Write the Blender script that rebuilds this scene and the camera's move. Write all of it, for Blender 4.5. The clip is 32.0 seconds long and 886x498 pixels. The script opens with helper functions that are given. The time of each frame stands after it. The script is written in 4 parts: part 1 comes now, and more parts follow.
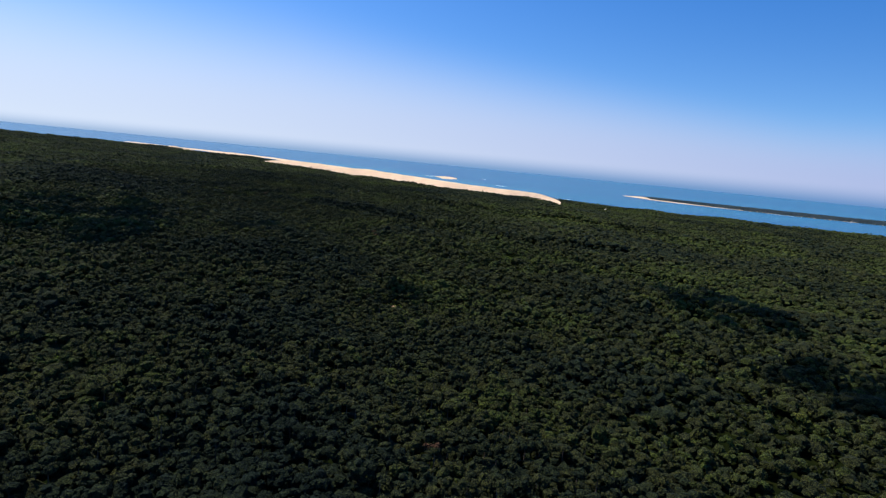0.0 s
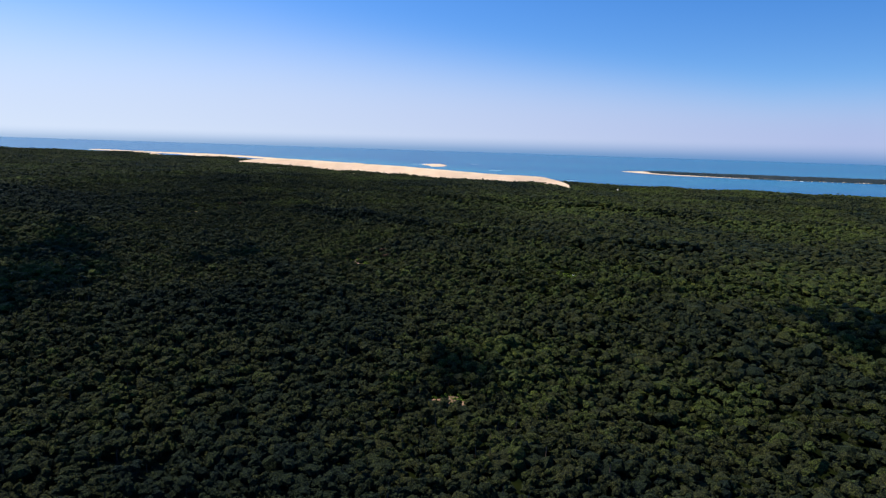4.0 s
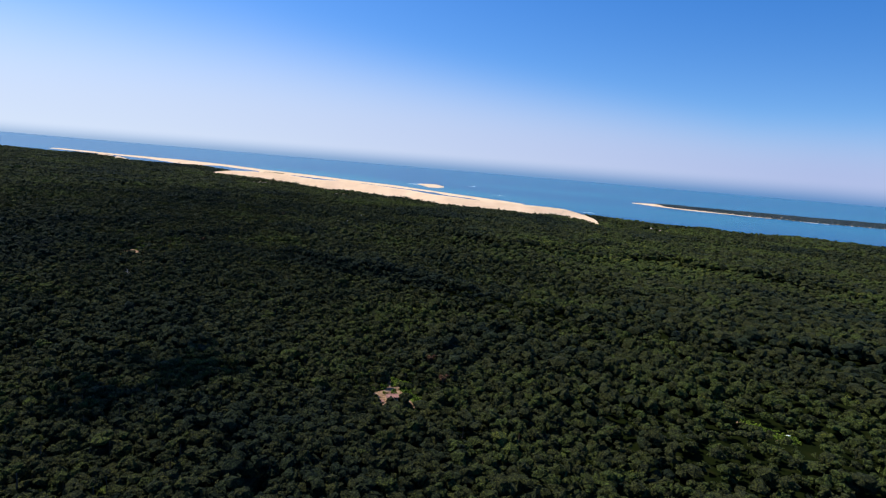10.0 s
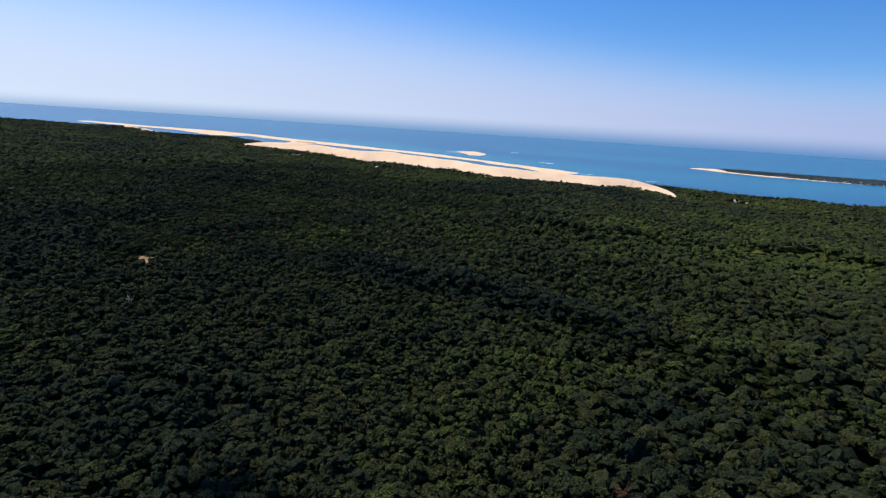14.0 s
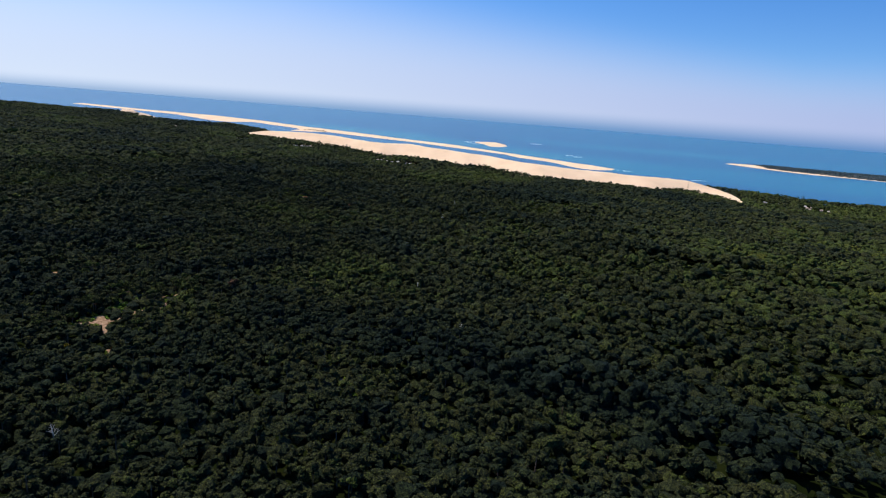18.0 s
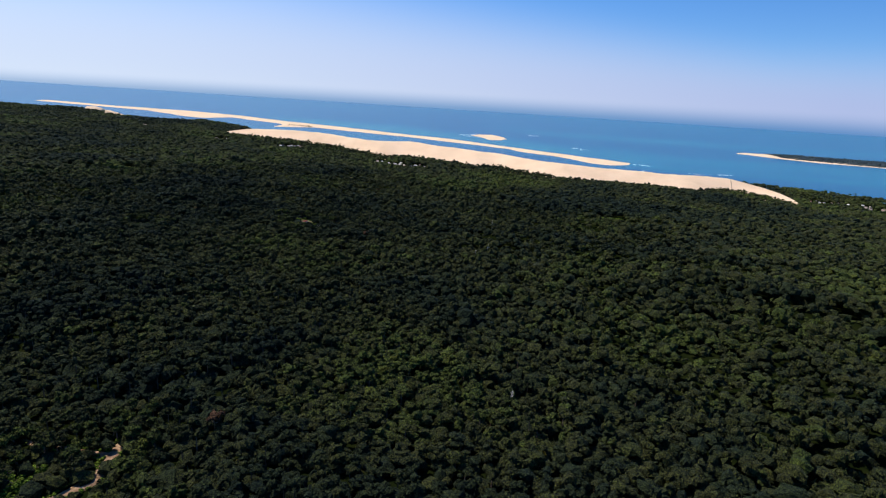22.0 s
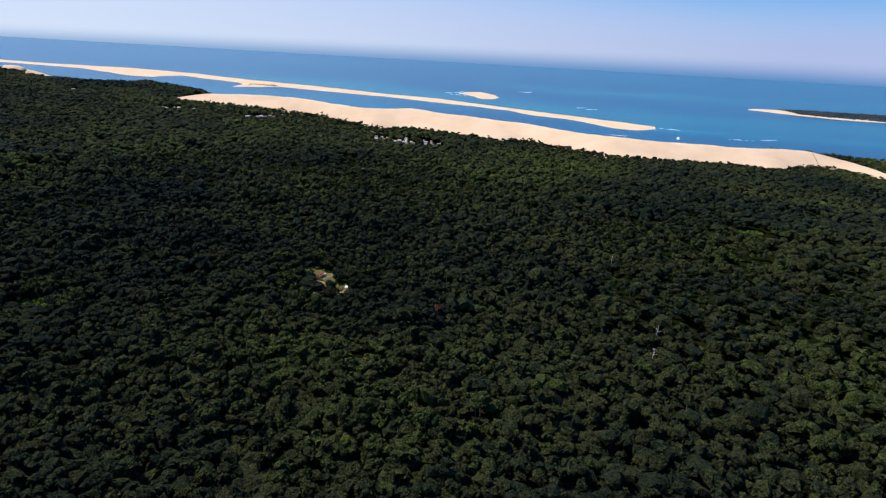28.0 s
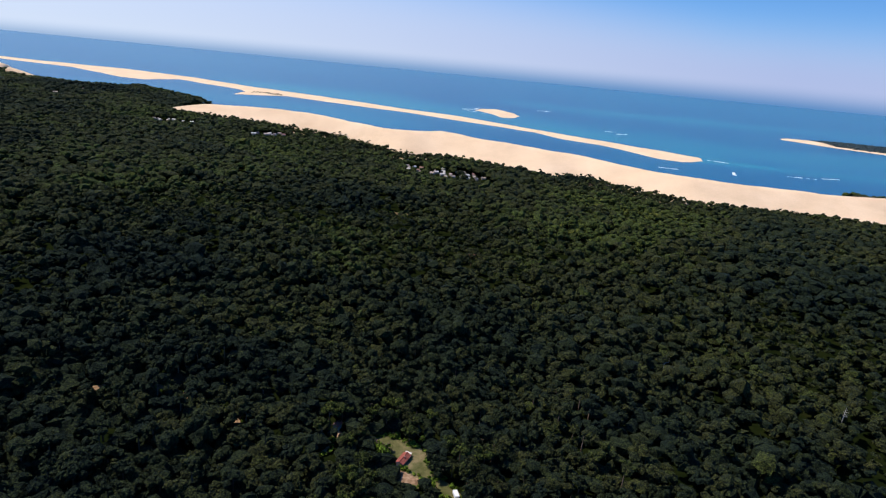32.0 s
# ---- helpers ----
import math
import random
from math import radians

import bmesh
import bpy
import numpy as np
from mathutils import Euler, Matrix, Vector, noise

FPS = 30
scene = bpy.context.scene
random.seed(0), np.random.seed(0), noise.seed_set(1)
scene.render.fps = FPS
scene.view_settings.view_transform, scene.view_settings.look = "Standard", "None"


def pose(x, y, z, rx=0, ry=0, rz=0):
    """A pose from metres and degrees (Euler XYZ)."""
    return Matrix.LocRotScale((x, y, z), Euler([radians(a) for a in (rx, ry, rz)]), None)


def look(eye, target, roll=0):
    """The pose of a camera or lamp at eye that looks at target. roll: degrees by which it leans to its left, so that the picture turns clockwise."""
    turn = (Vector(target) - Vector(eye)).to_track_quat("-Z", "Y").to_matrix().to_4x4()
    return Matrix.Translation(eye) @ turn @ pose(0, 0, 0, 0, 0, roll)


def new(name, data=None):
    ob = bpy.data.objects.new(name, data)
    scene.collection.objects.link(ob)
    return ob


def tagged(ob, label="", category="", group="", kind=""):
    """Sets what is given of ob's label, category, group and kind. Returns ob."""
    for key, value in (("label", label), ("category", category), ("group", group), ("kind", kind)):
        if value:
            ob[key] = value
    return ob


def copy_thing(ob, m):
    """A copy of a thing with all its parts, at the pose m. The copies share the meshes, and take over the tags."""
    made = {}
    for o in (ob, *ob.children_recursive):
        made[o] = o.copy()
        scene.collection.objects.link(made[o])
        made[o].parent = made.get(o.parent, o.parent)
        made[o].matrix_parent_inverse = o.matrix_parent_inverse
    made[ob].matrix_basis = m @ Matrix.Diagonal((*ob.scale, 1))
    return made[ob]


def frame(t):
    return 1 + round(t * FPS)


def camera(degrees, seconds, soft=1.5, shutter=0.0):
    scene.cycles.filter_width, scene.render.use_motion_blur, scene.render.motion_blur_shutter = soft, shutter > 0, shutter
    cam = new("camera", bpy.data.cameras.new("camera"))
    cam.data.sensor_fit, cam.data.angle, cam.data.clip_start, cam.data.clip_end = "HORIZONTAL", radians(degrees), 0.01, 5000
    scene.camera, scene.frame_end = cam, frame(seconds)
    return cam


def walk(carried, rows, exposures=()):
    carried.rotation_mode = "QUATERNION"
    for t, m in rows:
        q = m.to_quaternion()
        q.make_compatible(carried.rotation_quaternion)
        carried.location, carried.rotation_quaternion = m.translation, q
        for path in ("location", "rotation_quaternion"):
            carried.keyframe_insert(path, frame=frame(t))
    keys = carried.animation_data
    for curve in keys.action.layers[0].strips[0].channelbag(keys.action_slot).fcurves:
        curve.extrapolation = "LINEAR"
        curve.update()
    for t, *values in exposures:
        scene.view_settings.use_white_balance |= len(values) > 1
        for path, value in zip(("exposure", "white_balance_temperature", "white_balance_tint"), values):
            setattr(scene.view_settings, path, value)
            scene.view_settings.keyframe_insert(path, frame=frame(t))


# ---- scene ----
cam = camera(74.0, 32.0, soft=1.2)
PATH = [
    (0, (-1.585, 0.968, 119.932), (-1.59609, 2.94071, 119.60292), 5.642),
    (0.5, (-6.470, 19.513, 119.978), (-6.49106, 21.48306, 119.63388), 2.336),
    (1, (-11.385, 38.055, 120.035), (-11.39174, 40.02123, 119.66911), 2.468),
    (1.5, (-16.365, 56.592, 120.100), (-16.37783, 58.55988, 119.74323), 4.702),
    (2, (-21.376, 75.078, 120.170), (-21.39053, 77.04849, 119.82800), 5.519),
    (2.5, (-26.397, 93.502, 120.289), (-26.41299, 95.47054, 119.93603), 5.006),
    (4.5, (-46.275, 167.082, 121.582), (-46.21611, 169.04526, 121.20500), 1.099),
    (5, (-51.150, 185.349, 121.760), (-51.09627, 187.31604, 121.40243), 0.503),
    (5.5, (-55.957, 203.478, 121.945), (-55.95026, 205.45059, 121.61508), 0.168),
    (6, (-60.716, 221.482, 122.168), (-60.69987, 223.46329, 121.89552), 2.370),
    (6.5, (-65.428, 239.414, 122.445), (-65.33293, 241.39513, 122.18792), 4.173),
    (7, (-70.075, 257.295, 122.750), (-69.98045, 259.27090, 122.45528), 2.246),
    (7.5, (-74.642, 275.115, 123.071), (-74.57170, 277.08985, 122.76277), 1.477),
    (8, (-79.149, 292.838, 123.404), (-79.08600, 294.81260, 123.09260), 1.757),
    (8.5, (-83.629, 310.425, 123.737), (-83.55632, 312.39978, 123.42886), 2.786),
    (9, (-88.124, 327.835, 124.054), (-88.06478, 329.80859, 123.73550), 2.802),
    (9.5, (-92.723, 345.067, 124.350), (-92.62922, 347.03965, 124.03403), 3.978),
    (10, (-97.453, 362.161, 124.606), (-97.34174, 364.13272, 124.28989), 4.912),
    (10.5, (-102.316, 379.097, 124.817), (-102.27294, 381.06861, 124.48398), 4.866),
    (11, (-107.312, 395.741, 124.982), (-107.30941, 397.71050, 124.63407), 5.089),
    (11.5, (-112.438, 412.039, 125.108), (-112.39845, 414.00346, 124.73474), 6.141),
    (12, (-117.695, 428.166, 125.207), (-117.63852, 430.12649, 124.81549), 6.304),
    (12.5, (-123.053, 444.279, 125.285), (-123.01125, 446.23420, 124.86615), 5.590),
    (13, (-128.491, 460.467, 125.345), (-128.48219, 462.41524, 124.89302), 4.260),
    (13.5, (-134.037, 476.818, 125.416), (-134.03171, 478.76377, 124.95344), 3.575),
    (14, (-139.706, 493.384, 125.490), (-139.68639, 495.33507, 125.05077), 3.779),
    (14.5, (-145.468, 510.177, 125.571), (-145.44463, 512.13179, 125.14879), 3.608),
    (15, (-151.273, 527.151, 125.669), (-151.29326, 529.10582, 125.24677), 0.948),
    (15.5, (-157.113, 544.149, 125.813), (-157.15252, 546.10620, 125.40336), -0.316),
    (17.5, (-180.643, 611.492, 127.200), (-180.65046, 613.43988, 126.74645), 5.050),
    (18, (-186.508, 627.842, 127.362), (-186.49545, 629.78272, 126.87885), 4.584),
    (18.5, (-192.345, 643.816, 127.508), (-192.31987, 645.74851, 126.99343), 3.523),
    (19, (-198.148, 659.618, 127.670), (-198.10826, 661.54699, 127.14331), 1.858),
    (19.5, (-203.922, 675.486, 127.840), (-203.84766, 677.41744, 127.32616), 1.948),
    (20, (-209.674, 691.566, 128.004), (-209.59242, 693.49842, 127.49497), 2.823),
    (20.5, (-215.409, 707.937, 128.148), (-215.32259, 709.86888, 127.63774), 4.077),
    (21, (-221.150, 724.567, 128.259), (-221.05157, 726.49786, 127.74704), 4.444),
    (21.5, (-226.865, 741.544, 128.325), (-226.78155, 743.47859, 127.82461), 4.261),
    (22, (-232.562, 758.616, 128.387), (-232.49043, 760.54803, 127.87501), 3.692),
    (22.5, (-238.256, 775.646, 128.468), (-238.22104, 777.57296, 127.93357), 1.713),
    (23, (-243.980, 792.559, 128.579), (-243.92438, 794.48203, 128.03230), 0.686),
    (23.5, (-249.745, 809.287, 128.697), (-249.65872, 811.21224, 128.16220), 0.386),
    (24, (-255.439, 825.838, 128.821), (-255.33481, 827.76384, 128.29159), 0.243),
    (24.5, (-261.029, 842.222, 128.942), (-260.85757, 844.14366, 128.41490), 2.147),
    (25, (-266.422, 858.538, 129.041), (-266.25969, 860.45358, 128.48943), 2.548),
    (25.5, (-271.640, 874.812, 129.118), (-271.47516, 876.72191, 128.54786), 4.462),
    (27.5, (-292.068, 939.483, 129.599), (-291.87006, 941.36786, 128.96016), 5.001),
    (28, (-297.160, 955.515, 129.654), (-296.96205, 957.39486, 129.00058), 3.288),
    (28.5, (-302.264, 971.430, 129.694), (-302.08967, 973.30652, 129.02445), 1.247),
    (29, (-307.420, 987.224, 129.736), (-307.15090, 989.09545, 129.08388), 2.806),
    (29.5, (-312.620, 1003.064, 129.761), (-312.30533, 1004.93891, 129.13994), 5.443),
    (30, (-317.846, 1019.041, 129.760), (-317.58158, 1020.92426, 129.14079), 6.371),
    (30.5, (-323.092, 1035.100, 129.716), (-322.84682, 1036.98680, 129.09967), 6.099),
    (31, (-328.356, 1051.199, 129.669), (-328.07145, 1053.07933, 129.04982), 5.571),
    (31.5, (-333.556, 1067.484, 129.617), (-333.27065, 1069.36264, 128.99308), 6.135),
    (32, (-338.694, 1083.913, 129.564), (-338.46803, 1085.80154, 128.94567), 5.606),
]
walk(cam, [(t, look(eye, target, roll)) for t, eye, target, roll in PATH])

# ---- light ----
SUN = Vector((-0.48, 0.27, 0.83)).normalized()
world = bpy.data.worlds.new("sky")
scene.world = world
world.use_nodes = True
wn = world.node_tree.nodes
sky = wn.new("ShaderNodeTexSky")
sky.sky_type = "NISHITA"
sky.sun_disc = False
sky.sun_elevation = math.asin(SUN.z)
sky.sun_rotation = math.atan2(SUN.x, SUN.y)
sky.air_density = 1.0
sky.dust_density = 0.6
sky.ozone_density = 3.0
wn["Background"].inputs["Strength"].default_value = 0.12
wl = world.node_tree.links
# the view direction, with all that lies under the horizon taken from just above it
coord = wn.new("ShaderNodeTexCoord")
split = wn.new("ShaderNodeSeparateXYZ")
wl.new(coord.outputs["Generated"], split.inputs[0])
lift = wn.new("ShaderNodeMath")
lift.operation = "MAXIMUM"
wl.new(split.outputs[2], lift.inputs[0])
lift.inputs[1].default_value = 0.0
up = wn.new("ShaderNodeMath")
up.operation = "ADD"
wl.new(lift.outputs[0], up.inputs[0])
up.inputs[1].default_value = 0.07
join = wn.new("ShaderNodeCombineXYZ")
wl.new(split.outputs[0], join.inputs[0])
wl.new(split.outputs[1], join.inputs[1])
wl.new(up.outputs[0], join.inputs[2])
wl.new(join.outputs[0], sky.inputs[0])
deep = wn.new("ShaderNodeHueSaturation")
deep.inputs["Hue"].default_value = 0.512
deep.inputs["Saturation"].default_value = 1.42
deep.inputs["Value"].default_value = 1.3
wl.new(sky.outputs[0], deep.inputs["Color"])
# the pale summer haze that lies along the horizon
haze = wn.new("ShaderNodeMapRange")
haze.interpolation_type = "SMOOTHERSTEP"
wl.new(lift.outputs[0], haze.inputs[0])
for slot, value in ((1, 0.0), (2, 0.22), (3, 0.86), (4, 0.0)):
    haze.inputs[slot].default_value = value
veil = wn.new("ShaderNodeMix")
veil.data_type = "RGBA"
wl.new(haze.outputs[0], veil.inputs[0])
wl.new(deep.outputs[0], veil.inputs[6])
toward = wn.new("ShaderNodeVectorMath")
toward.operation = "DOT_PRODUCT"
wl.new(coord.outputs["Generated"], toward.inputs[0])
toward.inputs[1].default_value = Vector((SUN.x, SUN.y, 0)).normalized()
glow = wn.new("ShaderNodeMapRange")
wl.new(toward.outputs["Value"], glow.inputs[0])
for slot, value in ((1, -0.1), (2, 0.95), (3, 0.0), (4, 1.0)):
    glow.inputs[slot].default_value = value
sides = wn.new("ShaderNodeMix")
sides.data_type = "RGBA"
wl.new(glow.outputs[0], sides.inputs[0])
reach = wn.new("ShaderNodeMapRange")
wl.new(toward.outputs["Value"], reach.inputs[0])
for slot, value in ((1, 0.0), (2, 0.7), (3, 0.12), (4, 0.235)):
    reach.inputs[slot].default_value = value
wl.new(reach.outputs[0], haze.inputs[2])
sides.inputs[6].default_value = (3.6, 4.1, 6.6, 1)
sides.inputs[7].default_value = (5.5, 6.2, 7.9, 1)
wl.new(sides.outputs[2], veil.inputs[7])
# under the horizon the haze deepens into the far sea
far_sea = wn.new("ShaderNodeMapRange")
far_sea.interpolation_type = "SMOOTHSTEP"
wl.new(split.outputs[2], far_sea.inputs[0])
rim = wn.new("ShaderNodeMapRange")
wl.new(glow.outputs[0], rim.inputs[0])
for slot, value in ((1, 0.0), (2, 1.0), (3, 0.010), (4, -0.002)):
    rim.inputs[slot].default_value = value
for slot, value in ((1, -0.030), (2, -0.007), (3, 1.0), (4, 0.0)):
    far_sea.inputs[slot].default_value = value
wl.new(rim.outputs[0], far_sea.inputs[2])
depth = wn.new("ShaderNodeMix")
depth.data_type = "RGBA"
wl.new(far_sea.outputs[0], depth.inputs[0])
wl.new(veil.outputs[2], depth.inputs[6])
far_tone = wn.new("ShaderNodeMix")
far_tone.data_type = "RGBA"
wl.new(glow.outputs[0], far_tone.inputs[0])
far_tone.inputs[6].default_value = (0.6, 2.0, 4.4, 1)
far_tone.inputs[7].default_value = (2.0, 3.35, 5.4, 1)
wl.new(far_tone.outputs[2], depth.inputs[7])
wl.new(depth.outputs[2], wn["Background"].inputs["Color"])
lamp = bpy.data.lights.new("sun", "SUN")
lamp.energy, lamp.angle, lamp.color = 4.6, radians(0.53), (1.0, 0.93, 0.82)
sun = new("sun", lamp)
sun.matrix_world = look(SUN * 100, (0, 0, 0))
scene.view_settings.exposure = 0.0

# ---- small tools ----
RNG = np.random.default_rng(7)


def lattice(x, y, seed):
    h = (x.astype(np.int64) * 374761393 + y.astype(np.int64) * 668265263 + seed * 974711) & 0x7FFFFFFF
    h = ((h ^ (h >> 13)) * 1274126177) & 0x7FFFFFFF
    return ((h ^ (h >> 16)) & 0xFFFF) / 65535.0


def rough(x, y, size, seed=1, octaves=3):
    """Smooth noise from -1 to 1 over arrays of places, with features of that size in metres."""
    out, amp, tot = np.zeros_like(x, float), 1.0, 0.0
    for k in range(octaves):
        u, v = x / size, y / size
        i, j = np.floor(u), np.floor(v)
        a, b = u - i, v - j
        a, b = a * a * (3 - 2 * a), b * b * (3 - 2 * b)
        n = (lattice(i, j, seed + k) * (1 - a) + lattice(i + 1, j, seed + k) * a) * (1 - b) \
            + (lattice(i, j + 1, seed + k) * (1 - a) + lattice(i + 1, j + 1, seed + k) * a) * b
        out += amp * (2 * n - 1)
        tot += amp
        size, amp = size / 2.03, amp * 0.5
    return out / tot


def inside_by(x, y, poly):
    """How far inside a polygon the places lie, in metres (negative outside)."""
    p = np.array(poly, float)
    q = np.roll(p, -1, 0)
    best = np.full(x.shape, 1e12)
    odd = np.zeros(x.shape, bool)
    for (ax, ay), (bx, by) in zip(p, q):
        dx, dy = bx - ax, by - ay
        f = np.clip(((x - ax) * dx + (y - ay) * dy) / (dx * dx + dy * dy + 1e-9), 0, 1)
        best = np.minimum(best, (x - ax - f * dx) ** 2 + (y - ay - f * dy) ** 2)
        if ay != by:
            odd ^= ((ay > y) != (by > y)) & (x < ax + (y - ay) * dx / (by - ay))
    return np.where(odd, 1, -1) * np.sqrt(best)


def near_line(x, y, line):
    """Distance in metres from an open line of points."""
    best = np.full(x.shape, 1e12)
    for (ax, ay), (bx, by) in zip(line, line[1:]):
        dx, dy = bx - ax, by - ay
        f = np.clip(((x - ax) * dx + (y - ay) * dy) / (dx * dx + dy * dy + 1e-9), 0, 1)
        best = np.minimum(best, (x - ax - f * dx) ** 2 + (y - ay - f * dy) ** 2)
    return np.sqrt(best)


def step(a, b, v):
    f = np.clip((v - a) / (b - a), 0, 1)
    return f * f * (3 - 2 * f)


def mesh_of(name, verts, faces, materials, index=None, tint=None, smooth=False):
    """A mesh from arrays: faces all of one corner count; tint is one number a vertex."""
    verts, faces = np.asarray(verts, np.float32), np.asarray(faces, np.int32)
    me = bpy.data.meshes.new(name)
    n, k = faces.shape
    me.vertices.add(len(verts))
    me.vertices.foreach_set("co", verts.ravel())
    me.loops.add(n * k)
    me.loops.foreach_set("vertex_index", faces.ravel())
    me.polygons.add(n)
    me.polygons.foreach_set("loop_start", np.arange(0, n * k, k, dtype=np.int32))
    me.polygons.foreach_set("loop_total", np.full(n, k, np.int32))
    for m in materials:
        me.materials.append(m)
    if index is not None:
        me.polygons.foreach_set("material_index", np.asarray(index, np.int32))
    me.polygons.foreach_set("use_smooth", np.full(n, smooth))
    if tint is not None:
        a = me.attributes.new("tint", "FLOAT", "POINT")
        a.data.foreach_set("value", np.asarray(tint, np.float32))
    me.update(calc_edges=True)
    return me


def grid_mesh(name, xs, ys, height, materials, keep=None):
    """A sheet over a grid of places, with height(x, y)."""
    gx, gy = np.meshgrid(xs, ys)
    z = height(gx, gy)
    n = len(xs)
    i = np.arange(len(ys) - 1)[:, None] * n + np.arange(n - 1)[None]
    faces = np.stack((i, i + 1, i + n + 1, i + n), -1).reshape(-1, 4)
    if keep is not None:
        k = keep(gx, gy).ravel()
        faces = faces[k[faces].any(1)]
        used = np.unique(faces)
        back = np.full(gx.size, -1)
        back[used] = np.arange(len(used))
        return mesh_of(name, np.stack((gx, gy, z), -1).reshape(-1, 3)[used], back[faces], materials, smooth=True)
    return mesh_of(name, np.stack((gx, gy, z), -1).reshape(-1, 3), faces, materials, smooth=True)


def part(name, bm, material, parent, label=""):
    me = bpy.data.meshes.new(name)
    bm.to_mesh(me)
    bm.free()
    me.materials.append(material)
    ob = new(name, me)
    ob.parent = parent
    if label:
        tagged(ob, label)
    return ob


# ---- materials ----
def shader(name, rough_=0.8, spec=0.3):
    m = bpy.data.materials.new(name)
    m.use_nodes = True
    b = m.node_tree.nodes["Principled BSDF"]
    b.inputs["Roughness"].default_value = rough_
    b.inputs["Specular IOR Level"].default_value = spec
    return m, m.node_tree, b


def noise_node(tree, scale, detail=4.0, rough_=0.6, dims="3D"):
    n = tree.nodes.new("ShaderNodeTexNoise")
    n.inputs["Scale"].default_value, n.inputs["Detail"].default_value, n.inputs["Roughness"].default_value = scale, detail, rough_
    g = tree.nodes.new("ShaderNodeNewGeometry")
    tree.links.new(g.outputs["Position"], n.inputs["Vector"])
    return n


def ramp(tree, source, stops):
    r = tree.nodes.new("ShaderNodeValToRGB")
    tree.links.new(source, r.inputs[0])
    e = r.color_ramp.elements
    while len(e) < len(stops):
        e.new(0.5)
    for el, (p, c) in zip(e, stops):
        el.position, el.color = p, (*c, 1)
    return r


def blend(tree, fac, a, b, how="MIX"):
    m = tree.nodes.new("ShaderNodeMix")
    m.data_type, m.blend_type = "RGBA", how
    for k, v in ((0, fac), (6, a), (7, b)):
        if isinstance(v, (int, float)):
            m.inputs[k].default_value = v
        elif isinstance(v, tuple):
            m.inputs[k].default_value = (*v, 1)
        else:
            tree.links.new(v, m.inputs[k])
    return m.outputs[2]


def relief(tree, b, source, strength, distance):
    n = tree.nodes.new("ShaderNodeBump")
    n.inputs["Strength"].default_value, n.inputs["Distance"].default_value = strength, distance
    tree.links.new(source, n.inputs["Height"])
    tree.links.new(n.outputs[0], b.inputs["Normal"])


def foliage_material(name, stops, gloss=0.03, haze_sheen=0.0):
    """Needles and leaves: stands, crowns and sprays differ in tone; an optional thin waxy sheen is tinted blue in
    place of haze.
    """
    m, t, b = shader(name, 0.72, gloss)
    # blue-tinted sheen that stands in for distance haze
    if haze_sheen:
        b.inputs["Sheen Weight"].default_value = haze_sheen
        b.inputs["Sheen Roughness"].default_value = 0.8
        b.inputs["Sheen Tint"].default_value = (0.38, 0.68, 1.0, 1)
    a = t.nodes.new("ShaderNodeAttribute")
    a.attribute_name = "tint"
    big = noise_node(t, 0.012, 3)
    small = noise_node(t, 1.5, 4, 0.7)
    add = t.nodes.new("ShaderNodeMath")
    add.operation = "MULTIPLY_ADD"
    t.links.new(big.outputs[0], add.inputs[0])
    add.inputs[1].default_value = 0.5
    t.links.new(a.outputs["Fac"], add.inputs[2])
    c = ramp(t, add.outputs[0], stops)
    # noise puts lit sprays and shaded gaps into the colour, following the bump
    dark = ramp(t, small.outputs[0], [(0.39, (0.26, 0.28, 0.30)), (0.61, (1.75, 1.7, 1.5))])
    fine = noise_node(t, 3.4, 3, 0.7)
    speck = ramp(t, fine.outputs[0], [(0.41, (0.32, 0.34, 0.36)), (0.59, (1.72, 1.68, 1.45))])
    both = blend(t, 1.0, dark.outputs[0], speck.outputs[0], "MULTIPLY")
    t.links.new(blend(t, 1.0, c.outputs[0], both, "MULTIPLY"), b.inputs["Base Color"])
    relief(t, b, small.outputs[0], 1.0, 1.2)
    return m


STOPS = [(0.18, (0.0105, 0.0161, 0.0084)), (0.37, (0.0207, 0.0275, 0.0098)), (0.49, (0.0326, 0.0347, 0.0102)), (0.59, (0.0381, 0.0459, 0.0108)), (0.73, (0.0455, 0.0620, 0.0126)), (0.92, (0.0812, 0.0868, 0.0150))]
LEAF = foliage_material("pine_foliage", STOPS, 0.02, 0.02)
# cape scrub: distance haze put into greyer leaf colours and a stronger blue sheen
SCRUB = foliage_material("haze_greyed_scrub", [(0.1, (0.016, 0.022, 0.020)), (0.5, (0.026, 0.033, 0.030)), (1.0, (0.042, 0.050, 0.043))], 0.02, 0.10)

BARK, t, b = shader("pine_bark", 0.9, 0.2)
c = ramp(t, noise_node(t, 2.5, 4).outputs[0], [(0.3, (0.07, 0.045, 0.032)), (0.7, (0.20, 0.14, 0.10))])
t.links.new(c.outputs[0], b.inputs["Base Color"])

SAND, t, b = shader("dune_sand", 0.95, 0.1)
n1, n2 = noise_node(t, 0.02, 5), noise_node(t, 0.9, 4)
c = ramp(t, n1.outputs[0], [(0.3, (0.72, 0.51, 0.32)), (0.5, (0.80, 0.575, 0.365)), (0.7, (0.86, 0.63, 0.415))])
c2 = ramp(t, n2.outputs[0], [(0.3, (0.92, 0.92, 0.92)), (0.7, (1.05, 1.05, 1.05))])
t.links.new(blend(t, 1.0, c.outputs[0], c2.outputs[0], "MULTIPLY"), b.inputs["Base Color"])
relief(t, b, n2.outputs[0], 0.3, 0.4)

